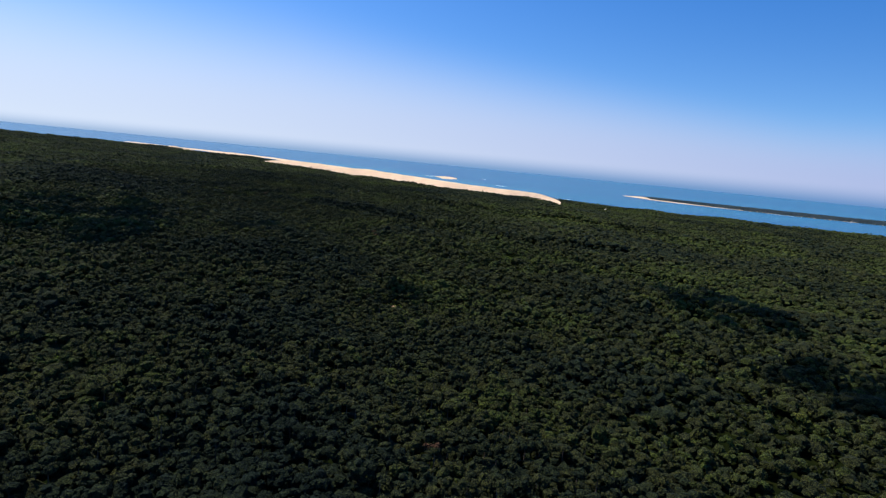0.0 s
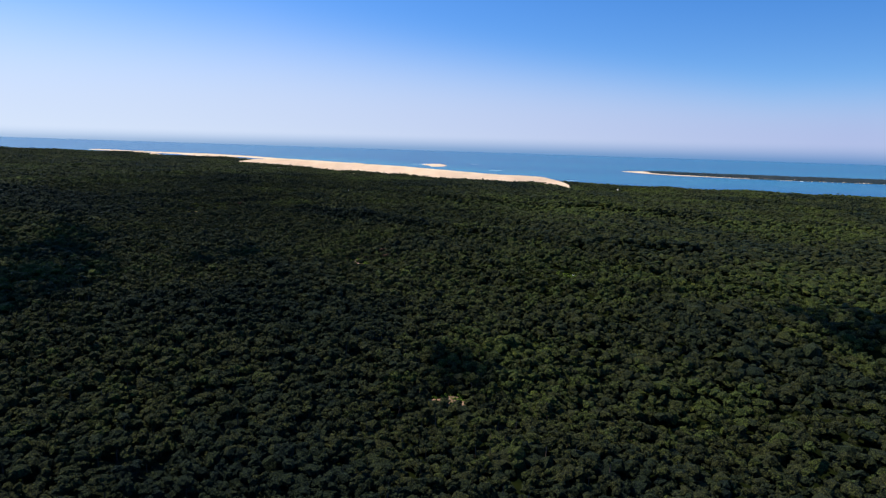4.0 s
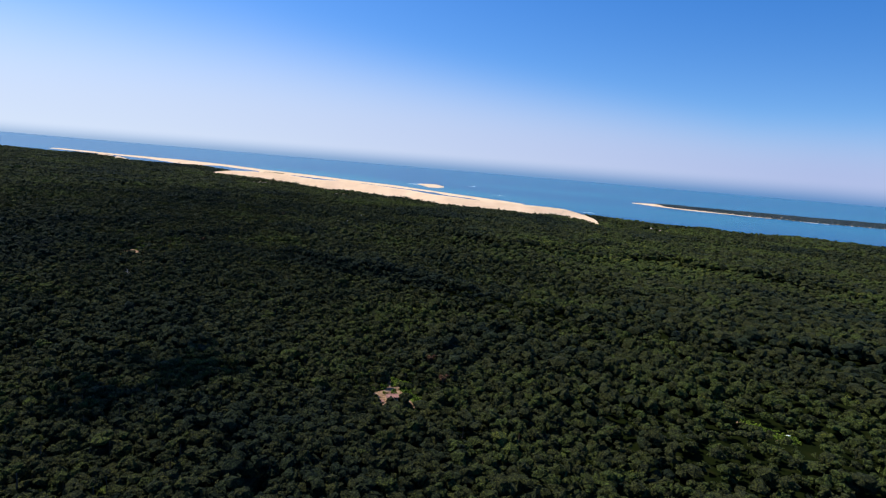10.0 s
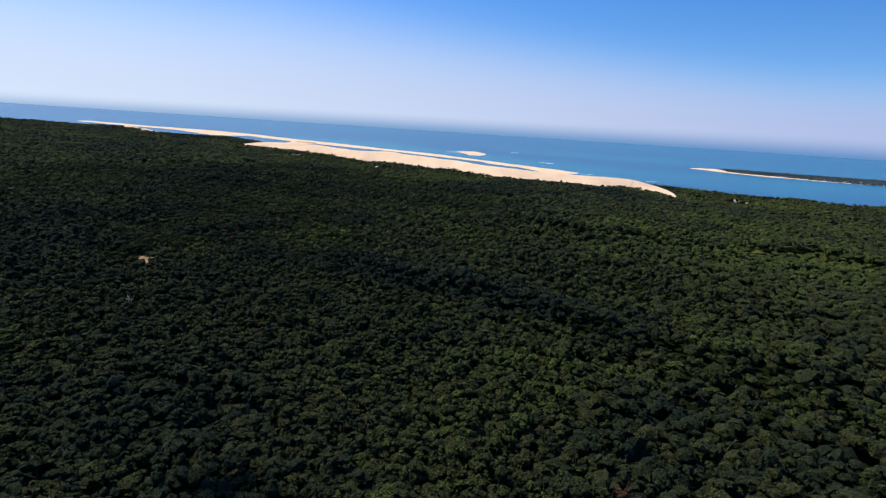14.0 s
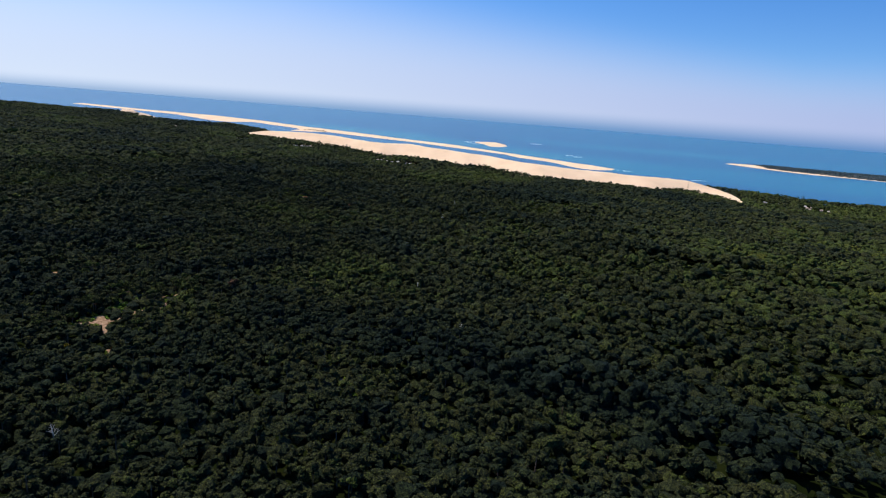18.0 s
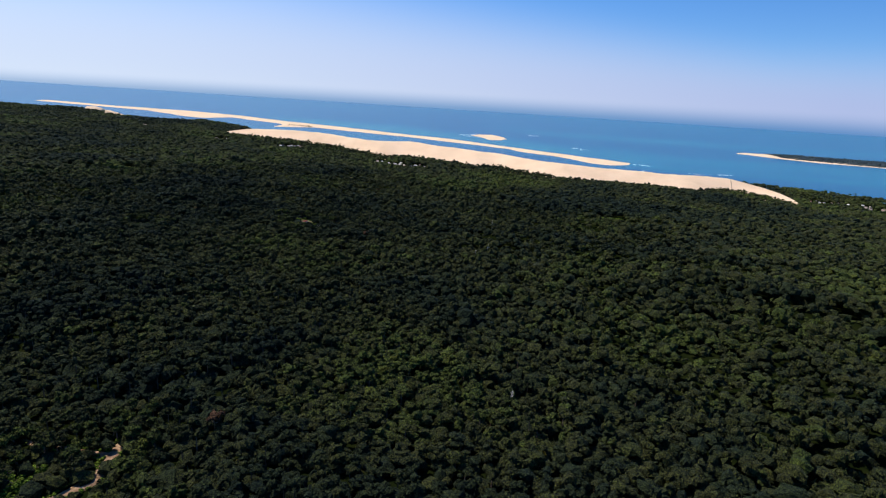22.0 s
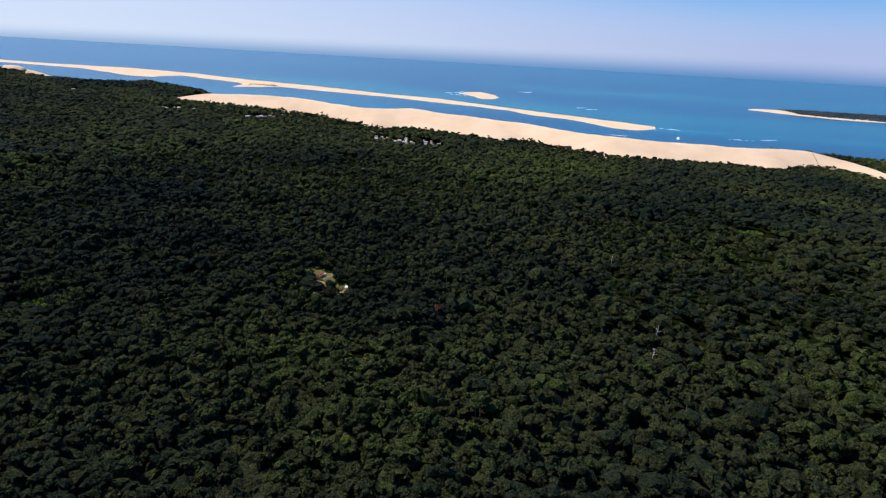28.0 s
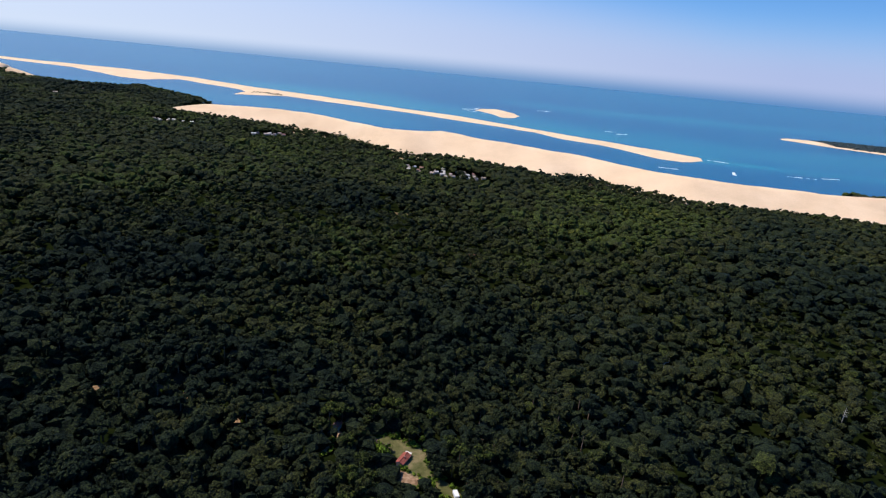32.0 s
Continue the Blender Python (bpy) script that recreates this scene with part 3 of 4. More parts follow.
def wooded(x, y):
    """Where trees stand: on land, off the sand, and clear of the bare places and of what would hide them."""
    ok = (inside_by(x, y, LAND) > 14) & (inside_by(x, y, DUNE_FOOT) < 1)
    ok &= (x < -640) | (x > 252) | (y < np.interp(x, base[:, 0], base[:, 1]) + 6)
    for line, w, _ in BARE:
        if w < 1.3:
            ok &= (near_line(x, y + 1.5, line) > w + 0.8) | (rough(x, y, 9, 15) > -0.15)
            continue
        slant = -0.5 if w > 10 else -0.4 if line[0][0] < -290 and line[0][1] < 1000 else -0.1
        for s in (0, 15, 30, 45) if w > 10 else (0, 4, 8, 12, 15, 18) if w > 1.7 else (0, 4, 8, 12) if w > 1.5 else (0, 4, 8):
            ok &= near_line(x + slant * s, y + s, line) > w + 0.6
    for hx, hy, room in HOUSES:
        for s in (0, 4, 8, 12, 16):
            ok &= np.hypot(x - hx, y + s - hy) > room
    for line in RIDGES:
        ok &= (near_line(x, y + 8, line) > 3.5) | (near_line(x, y, line) < 4) | (rough(x, y, 22, 67) > 0.0)
    return ok


def low_wood(x, y):
    """Gardens and young growth about the cottages, where the trees stay low."""
    low = np.zeros(x.shape, bool)
    for cx, cy, size, *_ in COTTAGES:
        ex, ey = -220 - cx, 850 - cy
        n = math.hypot(ex, ey)
        along_, across = ((x - cx) * ex + (y - cy) * ey) / n, ((x - cx) * ey - (y - cy) * ex) / n
        low |= (np.abs(across) < size * 0.9 + along_ * 0.08) & (along_ > -3) & (along_ < 48)
    return low & (rough(x, y, 7, 77) < 0.5)


def built(x, y):
    bad = np.zeros(x.shape, bool)
    for cx, cy, size, *_ in COTTAGES:
        bad |= np.hypot(x - cx, y - cy) < size * 0.62
    return bad


def seen_wedge(x, y):
    """The stretch of country that opens ahead of the flight."""
    return (y > 45) & (x < 30 + 0.86 * y) & ((x > -30 - 0.86 * y) | (x > -378 - 0.95 * (y - 1085))) & (x > -60 - 1.171 * y)


def stand(x, y):
    """Age of the wood: 0 young and low, 1 old and high, with fairly sharp edges between the stands."""
    return np.clip(0.5 + 1.3 * rough(x, y, 110, 41, 3), 0, 1)


def stand_edge(x, y):
    """How far the canopy steps up behind each ridge line, from 0 to 1."""
    out = np.zeros(x.shape)
    for k, line in enumerate(RIDGES):
        p = np.array(sorted(line), float)
        s = y - np.interp(x, p[:, 0], p[:, 1]) + 5 * rough(x, y, 26, 66)
        ends = step(p[0, 0] - 14, p[0, 0] + 8, x) * step(p[-1, 0] + 14, p[-1, 0] - 8, x)
        out = np.maximum(out, (1.0 if k < 2 else 0.6) * ends * step(-3, 2, s) * np.exp(-np.maximum(s, 0) / 38))
    return out


def plant(x, y, gap):
    keep = (RNG.uniform(0, 1, len(x)) > 0.08) & ~built(x, y)
    x, y = x[keep], y[keep]
    z, age = land_height(x, y), stand(x, y)
    # nearness to the ridge lines, whose shaded faces are painted dark below
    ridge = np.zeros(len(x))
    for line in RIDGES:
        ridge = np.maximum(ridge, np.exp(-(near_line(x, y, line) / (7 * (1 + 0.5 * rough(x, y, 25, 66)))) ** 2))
    r = gap * (0.50 + 0.18 * age) * np.clip(np.exp(RNG.normal(0, 0.27, len(x))), 0.5, 1.75)
    h = 6.0 + 2.8 * age + 5.0 * stand_edge(x, y) + 1.1 * rough(x, y, 15, 47, 2) + RNG.normal(0, 1.3, len(x)) * (1.0 if gap < 7 else 0.6)
    low = low_wood(x, y)
    h, r = np.where(low, 1.5, h), np.where(low, r * 0.5, r)
    # tint paints light too: ridges shaded, y 480 and flight line dimmed, distance brighter
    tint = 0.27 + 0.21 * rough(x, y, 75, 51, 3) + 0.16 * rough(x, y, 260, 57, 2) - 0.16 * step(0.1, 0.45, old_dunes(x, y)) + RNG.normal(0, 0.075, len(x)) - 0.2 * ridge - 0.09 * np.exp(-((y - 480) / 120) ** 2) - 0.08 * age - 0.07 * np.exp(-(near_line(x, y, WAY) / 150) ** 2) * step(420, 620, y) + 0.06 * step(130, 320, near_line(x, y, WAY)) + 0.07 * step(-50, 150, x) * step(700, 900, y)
    return np.stack((x, y, z), -1), r, h, tint


NEAR, MID = 104, 330
VAR0 = [crown(RNG, 6 + k % 3, 58, 0.125) for k in range(24)]
VAR1 = [crown(RNG, 3, 8, 0.22, -0.1) for _ in range(16)]
VAR2 = [crown(RNG, 1, 0, 0.36, -0.1) for _ in range(10)]
VARC = [crown(RNG, 1, 0, 0.3, 0.1) for _ in range(6)]
GAP = 5.7
x, y = spread(-900, 640, 40, 1640, GAP)
keep = seen_wedge(x, y) & wooded(x, y)
x, y = x[keep], y[keep]
d = near_line(x, y, WAY) + RNG.normal(0, 22, len(x))
m = d < NEAR
# the trees that stand round the bare places and under the line of flight are single trees, the rest is one wood
edge = np.full(len(x), 1e9)
for line, w, _ in BARE:
    if w > 1.5:
        edge = np.minimum(edge, near_line(x, y, line) - w)
order = np.argsort(np.where(m, edge, 1e9))[:290]
single = np.zeros(len(x), bool)
single[order] = True
SINGLES = plant(x[single], y[single], GAP)
m1 = m & ~single
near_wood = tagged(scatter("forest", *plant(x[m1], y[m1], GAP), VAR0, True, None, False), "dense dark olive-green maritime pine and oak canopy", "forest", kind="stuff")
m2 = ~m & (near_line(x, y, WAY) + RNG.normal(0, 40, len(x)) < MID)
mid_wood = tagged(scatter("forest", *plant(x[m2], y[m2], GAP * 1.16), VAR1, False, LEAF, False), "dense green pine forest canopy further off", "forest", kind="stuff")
for gap, near_, far_off, text in ((5.2, MID, 620, "close-set pine canopy in the middle distance"), (6.0, 620, 9e9, "distant blue-green forest canopy reaching to the coast")):
    x, y = spread(-2600, 1700, 200, 3000, gap)
    d = near_line(x, y, WAY) + RNG.normal(0, 30, len(x))
    m = (d >= near_) & (d < far_off) & seen_wedge(x, y) & wooded(x, y)
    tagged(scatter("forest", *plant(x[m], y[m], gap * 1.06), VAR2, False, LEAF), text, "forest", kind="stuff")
x, y = spread(-1500, 1100, -250, 1250, 14.0)
m = ~seen_wedge(x, y) & wooded(x, y)
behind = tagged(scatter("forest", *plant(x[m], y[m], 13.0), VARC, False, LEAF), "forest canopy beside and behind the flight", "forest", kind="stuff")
x, y = spread(760, 2600, 2230, 2700, 6.6)
m = inside_by(x, y, CAPE) > 1 + 4 * rough(x, y, 120, 61) + 26 * step(1250, 900, x)
m &= (x > 850)
pl = plant(x[m], y[m], 14.0)
pl[0][:, 2] = cape_height(pl[0][:, 0], pl[0][:, 1])
scrub = tagged(scatter("scrub", pl[0], pl[1] * 0.95, 1.4 + pl[2] * 0.1, pl[3], VARC, False, SCRUB), "dark low scrub covering the sandy cape", "scrub", kind="stuff")

DUNE_LINE = [tuple(p[:2]) for p in base[::4]]
x, y = spread(-640, 300, 1540, 1970, 4.6)
e = near_line(x, y, DUNE_LINE)
on_sand = y > np.interp(x, base[:, 0], base[:, 1])
m = np.where(on_sand, e < 5 * rough(x, y, 14, 68) + 1.5, e < 26)
x, y = x[m], y[m]
pl = plant(x, y, 4.8)
edge_h = 5.5 + np.abs(RNG.normal(0, 2.0, len(pl[1]))) + 1.6 * rough(pl[0][:, 0], pl[0][:, 1], 16, 69)
fringe = tagged(scatter("forest", pl[0], pl[1], np.minimum(edge_h, np.where(pl[2] < 2, 1.5, 99)), pl[3] - 0.06, VAR1, True, LEAF), "ragged fringe of pines along the foot of the dune", "forest", kind="stuff")

# undergrowth of young oak, arbutus and broom between the near trunks
VARU = [crown(RNG, 1, 1, 0.34, 0.0) for _ in range(8)]
x, y = spread(-760, 460, 40, 1480, 4.7)
m = (near_line(x, y, WAY) < NEAR + 60 + RNG.normal(0, 15, len(x))) & seen_wedge(x, y)
for line, w, _ in BARE:
    m &= near_line(x, y, line) > w + 0.3
for hx, hy, room in HOUSES:
    m &= np.hypot(x - hx, y - hy) > room + 1.2
x, y = x[m], y[m]
pl = plant(x, y, 5.4)
# tint lowered a little: shadow of the gaps put into the leaf colour
under = tagged(scatter("undergrowth", pl[0], pl[1], 1.6 + 0.28 * pl[2] + RNG.uniform(-0.7, 0.7, len(pl[1])), pl[3] - 0.04, VARU), "dark green undergrowth between the pine trunks", "undergrowth", kind="stuff")

# ---- single trees ----
def limb(bm, a, b, r0, r1, sides=5):
    a, b = Vector(a), Vector(b)
    turn = (b - a).to_track_quat("Z", "Y").to_matrix()
    ring = [[bm.verts.new(p + turn @ Vector((r * math.cos(k * 6.283 / sides), r * math.sin(k * 6.283 / sides), 0))) for k in range(sides)] for p, r in ((a, r0), (b, r1))]
    for k in range(sides):
        bm.faces.new((ring[0][k], ring[0][(k + 1) % sides], ring[1][(k + 1) % sides], ring[1][k]))
    bm.faces.new(ring[1])


def mesh_from(bm, name, material):
    me = bpy.data.meshes.new(name)
    bm.to_mesh(me)
    bm.free()
    me.materials.append(material)
    return me


def tree(name, rng, height, radius, leaf, lobes=7, tufts=190, tint=0.0, flat=1.0, tuft=0.15):
    """A tree of an Empty with trunk, limbs and crown; returns its root."""
    root = new(name)
    bm = bmesh.new()
    lean = Vector((rng.uniform(-0.3, 0.3), rng.uniform(-0.3, 0.3), 0))
    fork = Vector((0, 0, height * 0.55)) + lean
    limb(bm, (0, 0, -0.4), (lean.x * 0.4, lean.y * 0.4, height * 0.28), 0.26, 0.2, 7)
    limb(bm, (lean.x * 0.4, lean.y * 0.4, height * 0.26), fork, 0.2, 0.15, 7)
    limb(bm, fork - Vector((0, 0, 0.1)), fork + Vector((0, 0, height * 0.3)), 0.15, 0.05, 6)
    ob = new("trunk", mesh_from(bm, "trunk", BARK))
    ob.parent = root
    for k in range(4):
        a = k * 1.571 + rng.uniform(-0.4, 0.4)
        bm = bmesh.new()
        s = fork + Vector((0, 0, rng.uniform(-0.6, 0.8)))
        e = s + Vector((math.cos(a), math.sin(a), 0.45)) * radius * rng.uniform(0.55, 0.75)
        limb(bm, s, e, 0.09, 0.03, 5)
        ob = new("limb", mesh_from(bm, "limb", BARK))
        ob.parent = root
    cv, cf, ct = crown(rng, lobes, tufts, tuft)
    cv = cv * np.array((radius, radius, radius * 0.95 * flat)) + np.array((lean.x, lean.y, height - 0.75 * radius * flat))
    ob = new("crown", mesh_of("crown", cv, cf, [leaf], None, ct + tint))
    ob.parent = root
    return root


FRESH = foliage_material("fresh_leaves", [(0.1, (0.045, 0.078, 0.014)), (0.5, (0.080, 0.130, 0.020)), (1.0, (0.13, 0.18, 0.028))])
GOLD = foliage_material("yellowing_leaves", [(0.1, (0.10, 0.085, 0.012)), (0.5, (0.17, 0.14, 0.016)), (1.0, (0.24, 0.19, 0.022))])
RUST = foliage_material("dead_needles", [(0.1, (0.045, 0.026, 0.018)), (0.5, (0.075, 0.042, 0.029)), (1.0, (0.11, 0.064, 0.047))])
tr = np.random.default_rng(3)
kinds = []
for k in range(7):
    kinds.append(tagged(tree("pine_tree", tr, 8.0, 2.9 + 0.2 * (k % 3), LEAF, 7, 190, 0.10 + 0.07 * k), "maritime pine with dark olive crown at a clearing's edge", "tree", group="pines round the clearings"))
kinds.append(tagged(tree("oak_tree", tr, 7.0, 3.2, LEAF, 9, 230, 0.05, 1.25), "dense dark green oak with rounded crown", "tree", group="oaks round the clearings"))
first = [True] * len(kinds)
for (px, py, pz), pr, ph in zip(SINGLES[0], SINGLES[1], SINGLES[2]):
    k = int(tr.integers(0, len(kinds)))
    s = float(np.clip(ph / 8.0, 0.75, 1.3))
    m = pose(px, py, pz, 0, 0, float(tr.uniform(0, 360)))
    ob = kinds[k] if first[k] else copy_thing(kinds[k], m)
    first[k] = False
    ob.matrix_basis = m @ Matrix.Diagonal((s, s, s, 1))


def at_ground(px, py, dz=0.0):
    return float(land_height(np.array([float(px)]), np.array([float(py)]))[0]) + dz


def set_down(ob, px, py, turn=0.0, s=1.0):
    ob.matrix_basis = pose(px, py, at_ground(px, py), 0, 0, turn) @ Matrix.Diagonal((s, s, s, 1))
    return ob


for px, py, s in [(-319, 1217.5, 0.85), (-317.5, 1215, 0.8), (-337, 1218, 0.9), (-329, 1209, 0.55), (-321, 1206, 0.7), (-323, 1201, 0.65), (-334, 1203, 0.8)]:
    set_down(copy_thing(kinds[7], Matrix()), px, py, 40 * s, s)
dead = tagged(tree("dead_tree", tr, 8.4, 3.1, RUST, 5, 150, 0.3, 0.9, 0.11), "dead pine with rust-brown needles and bare twigs", "tree")
set_down(dead, 0, 178)
for px, py in [(-83, 640), (-284, 1400), (-274, 1177), (-294, 923), (-78, 614), (-37, 1396)]:
    set_down(copy_thing(dead, Matrix()), px, py, 70)
gold = tagged(tree("yellow_tree", tr, 7.8, 1.9, GOLD, 5, 120, 0.2), "small broadleaf tree with yellow-green leaves", "tree")
set_down(gold, -194, 911)
for px, py, s in [(-31, 374, 0.55), (-330, 842, 0.6)]:
    set_down(copy_thing(gold, Matrix()), px, py, 120, s)
bush = tagged(tree("green_shrub", tr, 2.6, 1.9, FRESH, 6, 130, 0.2), "bright green leafy shrub in a sunny clearing", "shrub", group="shrubs in the clearings")
spots = [(-101, 623, 0.9), (-97, 617, 0.8), (-99, 620, 0.7), (-92, 608, 0.8), (-89, 601, 0.8), (-86.5, 597, 0.9), (-90.5, 605, 0.7), (-80.6, 608, 1.6), (-83, 613, 1.2), (-78, 603, 1.2), (-84, 602, 1.0), (-109.5, 605.5, 1.0), (-105, 612, 0.7), (-99.5, 604.5, 0.5)]
spots += [(-339, 888, 1.1), (-337, 895, 1.2), (-335, 903, 1.0), (-341, 899, 1.2), (-332.5, 1224.5, 1.5), (-335, 1227, 1.0), (-330, 1232, 0.9), (-440, 1194, 1.2), (-434, 1188, 1.3), (-446, 1200, 1.1), (-430, 1181, 1.0)]
spots += [(-322, 1231, 0.7), (-319, 1223, 0.6), (51, 612, 0.8), (56, 604, 0.8), (-159, 232, 1.0), (-334, 1208, 1.0), (-305, 1214, 1.1), (-311, 948, 0.9), (-296, 967, 0.8)]
for k, (px, py, s) in enumerate(spots):
    set_down(copy_thing(bush, Matrix()) if k else bush, px, py, k * 77, s)


DEADWOOD = shader("bleached_wood", 0.9, 0.2)
c = ramp(DEADWOOD[1], noise_node(DEADWOOD[1], 3.0, 4).outputs[0], [(0.3, (0.30, 0.27, 0.23)), (0.7, (0.52, 0.49, 0.44))])
DEADWOOD[1].links.new(c.outputs[0], DEADWOOD[2].inputs["Base Color"])


def snag(rng, height):
    """A bare dead pine: a leaning trunk and broken branches, each its own part."""
    root = tagged(new("bare_snag"), "bleached bare dead pine standing among green crowns", "dead tree", group="bare snags in the forest")
    top = Vector((rng.uniform(-0.8, 0.8), rng.uniform(-0.8, 0.8), height))
    bm = bmesh.new()
    limb(bm, (0, 0, -0.4), top * 0.5, 0.24, 0.17, 7)
    limb(bm, top * 0.495, top, 0.17, 0.04, 7)
    part("trunk", bm, DEADWOOD[0], root)
    for k in range(11):
        f = rng.uniform(0.5, 0.97)
        a = rng.uniform(0, 6.283)
        n = (1.15 - f) * rng.uniform(2.0, 4.2)
        s = top * f
        e = s + Vector((math.cos(a), math.sin(a), rng.uniform(0.1, 0.7))) * n
        bm = bmesh.new()
        limb(bm, s, e, 0.075, 0.025, 5)
        limb(bm, s + (e - s) * 0.55, s + (e - s) * 0.6 + Vector((math.cos(a + 0.9), math.sin(a + 0.9), 0.5)) * n * 0.5, 0.045, 0.015, 5)
        part("branch", bm, DEADWOOD[0], root)
    return root


for px, py, h in [(-297, 784, 9.0), (-186, 1162, 10.0), (-196, 1143, 9.2), (-174, 1246, 9.6), (-223, 1281, 9.0), (-198, 949, 10.0), (-173, 885, 9.4)]:
    set_down(snag(tr, h), px, py)

# weeds and low broom along the rims of the tracks, and thick over the green glades
wx_, wy_, wr_, wt_ = [], [], [], []
for line, w, kind in FIRST_CLEARING + SECOND_CLEARING + SANDY_TRACKS + LAST_CLEARING + SMALL_GAPS:
    p = np.array(line, float)
    lo, hi = p.min(0) - w - 2.5, p.max(0) + w + 2.5
    x, y = spread(lo[0], hi[0], lo[1], hi[1], 1.15)
    e = near_line(x, y, line) - w
    inner = {"grass": -9.0, "dry": -1.4, "dirt": -0.05}[kind]
    m = (e < 1.3) & (e > inner) & (rough(x, y, 3.0, 73) > (-0.45 if kind == "grass" else -0.12 - 0.25 * np.clip(e, -1, 1)))
    for other, wide_, what in FIRST_CLEARING + SANDY_TRACKS + LAST_CLEARING:
        if what == "dirt":
            m &= near_line(x, y, other) > wide_ - 0.1
    for hx, hy, room in HOUSES:
        m &= np.hypot(x - hx, y - hy) > room * 0.75
    wx_.append(x[m]), wy_.append(y[m]), wt_.append(RNG.uniform(0.0, 0.55, m.sum())), wr_.append(RNG.uniform(0.4, 0.95, m.sum()))
x, y = np.concatenate(wx_), np.concatenate(wy_)
pl = np.stack((x, y, land_height(x, y) + 0.2), -1)
r = np.concatenate(wr_)
tagged(scatter("weeds", pl, r, r * RNG.uniform(0.7, 1.5, len(r)), np.concatenate(wt_), VARU, False, FRESH), "fresh green weeds and broom along sandy tracks", "weeds", kind="stuff")

# low plants on the lagoon side of the long sandbank
x, y = spread(-670, -595, 2632, 2672, 5.0)
m = rough(x, y, 18, 33) > -0.1
pl = np.stack((x[m], y[m], np.full(m.sum(), 1.2)), -1)
tagged(scatter("scrub", pl, RNG.uniform(1.6, 3.0, len(pl)), RNG.uniform(1.2, 2.2, len(pl)), RNG.uniform(0.1, 0.4, len(pl)), VARC, False, LEAF), "low dark dune plants on the long sandbank", "scrub", kind="stuff")

# ---- bare ground ----
def ground_paint(name, low, mid, high, scale=0.5):
    m, t, b = shader(name, 0.95, 0.1)
    n1, n2 = noise_node(t, scale, 5), noise_node(t, 3.0, 4)
    c = ramp(t, n1.outputs[0], [(0.32, low), (0.5, mid), (0.68, high)])
    c2 = ramp(t, n2.outputs[0], [(0.3, (0.75, 0.75, 0.75)), (0.7, (1.15, 1.15, 1.15))])
    t.links.new(blend(t, 1.0, c.outputs[0], c2.outputs[0], "MULTIPLY"), b.inputs["Base Color"])
    relief(t, b, n2.outputs[0], 0.5, 0.2)
    return m


COVER = {"sand": SAND, "dirt": ground_paint("sandy_track", (0.14, 0.080, 0.042), (0.29, 0.180, 0.105), (0.42, 0.285, 0.180), 0.8),
         "grass": ground_paint("clearing_grass", (0.045, 0.068, 0.012), (0.075, 0.105, 0.018), (0.13, 0.135, 0.035)),
         "dry": ground_paint("dry_grass", (0.075, 0.078, 0.024), (0.125, 0.115, 0.045), (0.22, 0.17, 0.085), 0.3)}
TEXT = {"sand": "bare pale sand patch on the wooded shore", "dirt": "sandy reddish dirt track through the forest", "grass": "bright green grassy forest clearing", "dry": "dry tan lawn of a forest clearing"}
for k, (line, w, kind) in enumerate(BARE):
    p = np.array(line, float)
    lo, hi = p.min(0) - w - 2, p.max(0) + w + 2
    up = {"grass": 0.28, "dry": 0.32, "dirt": 0.4, "sand": 14.0}[kind]

    def patch_height(x, y, line=line, w=w, up=up):
        e = near_line(x, y, line) - w * (1 + 0.35 * rough(x, y, 3.5, 71 + k))
        if up > 5:
            return land_height(x, y) + up * step(4, -8, e) - 0.3
        return land_height(x, y) + np.where(e < 0, up, up - 0.9 * np.clip(e, 0, 1))
    me = grid_mesh("clearing", np.arange(lo[0], hi[0], 0.7 if w < 9 else 4), np.arange(lo[1], hi[1], 0.7 if w < 9 else 4), patch_height, [COVER[kind]],
                   keep=lambda x, y, line=line, w=w: near_line(x, y, line) < w * 1.4 + 0.4)
    tagged(new("clearing", me), TEXT[kind], "clearing", kind="structure")

# ---- houses ----
def plain(name, colour, rough_=0.8, var=0.2, scale=2.0, metal=0.0):
    m, t, b = shader(name, rough_, 0.3)
    n = noise_node(t, scale, 4)
    c = ramp(t, n.outputs[0], [(0.3, tuple(v * (1 - var) for v in colour)), (0.7, tuple(min(1, v * (1 + var)) for v in colour))])
    t.links.new(c.outputs[0], b.inputs["Base Color"])
    b.inputs["Metallic"].default_value = metal
    return m


def tile_material(name, colour):
    m, t, b = shader(name, 0.85, 0.2)
    n = noise_node(t, 1.2, 5)
    w = t.nodes.new("ShaderNodeTexWave")
    w.inputs["Scale"].default_value, w.inputs["Distortion"].default_value = 2.2, 0.6
    g = t.nodes.new("ShaderNodeTexCoord")
    t.links.new(g.outputs["Object"], w.inputs["Vector"])
    c = ramp(t, n.outputs[0], [(0.3, tuple(v * 0.7 for v in colour)), (0.7, tuple(v * 1.25 for v in colour))])
    t.links.new(c.outputs[0], b.inputs["Base Color"])
    relief(t, b, w.outputs[0], 0.6, 0.08)
    return m


ROOFS = {"red": tile_material("red_tiles", (0.30, 0.085, 0.06)), "pale": tile_material("pale_tiles", (0.46, 0.36, 0.30)), "white": plain("white_roof", (0.66, 0.60, 0.54), 0.8, 0.15),
         "pink": tile_material("faded_tiles", (0.42, 0.22, 0.17))}
WALL = plain("lime_wall", (0.62, 0.56, 0.48), 0.9, 0.1)
OCHRE = plain("ochre_wall", (0.40, 0.32, 0.25), 0.9, 0.2)
WOOD = plain("weathered_wood", (0.24, 0.17, 0.12), 0.85, 0.3, 4)
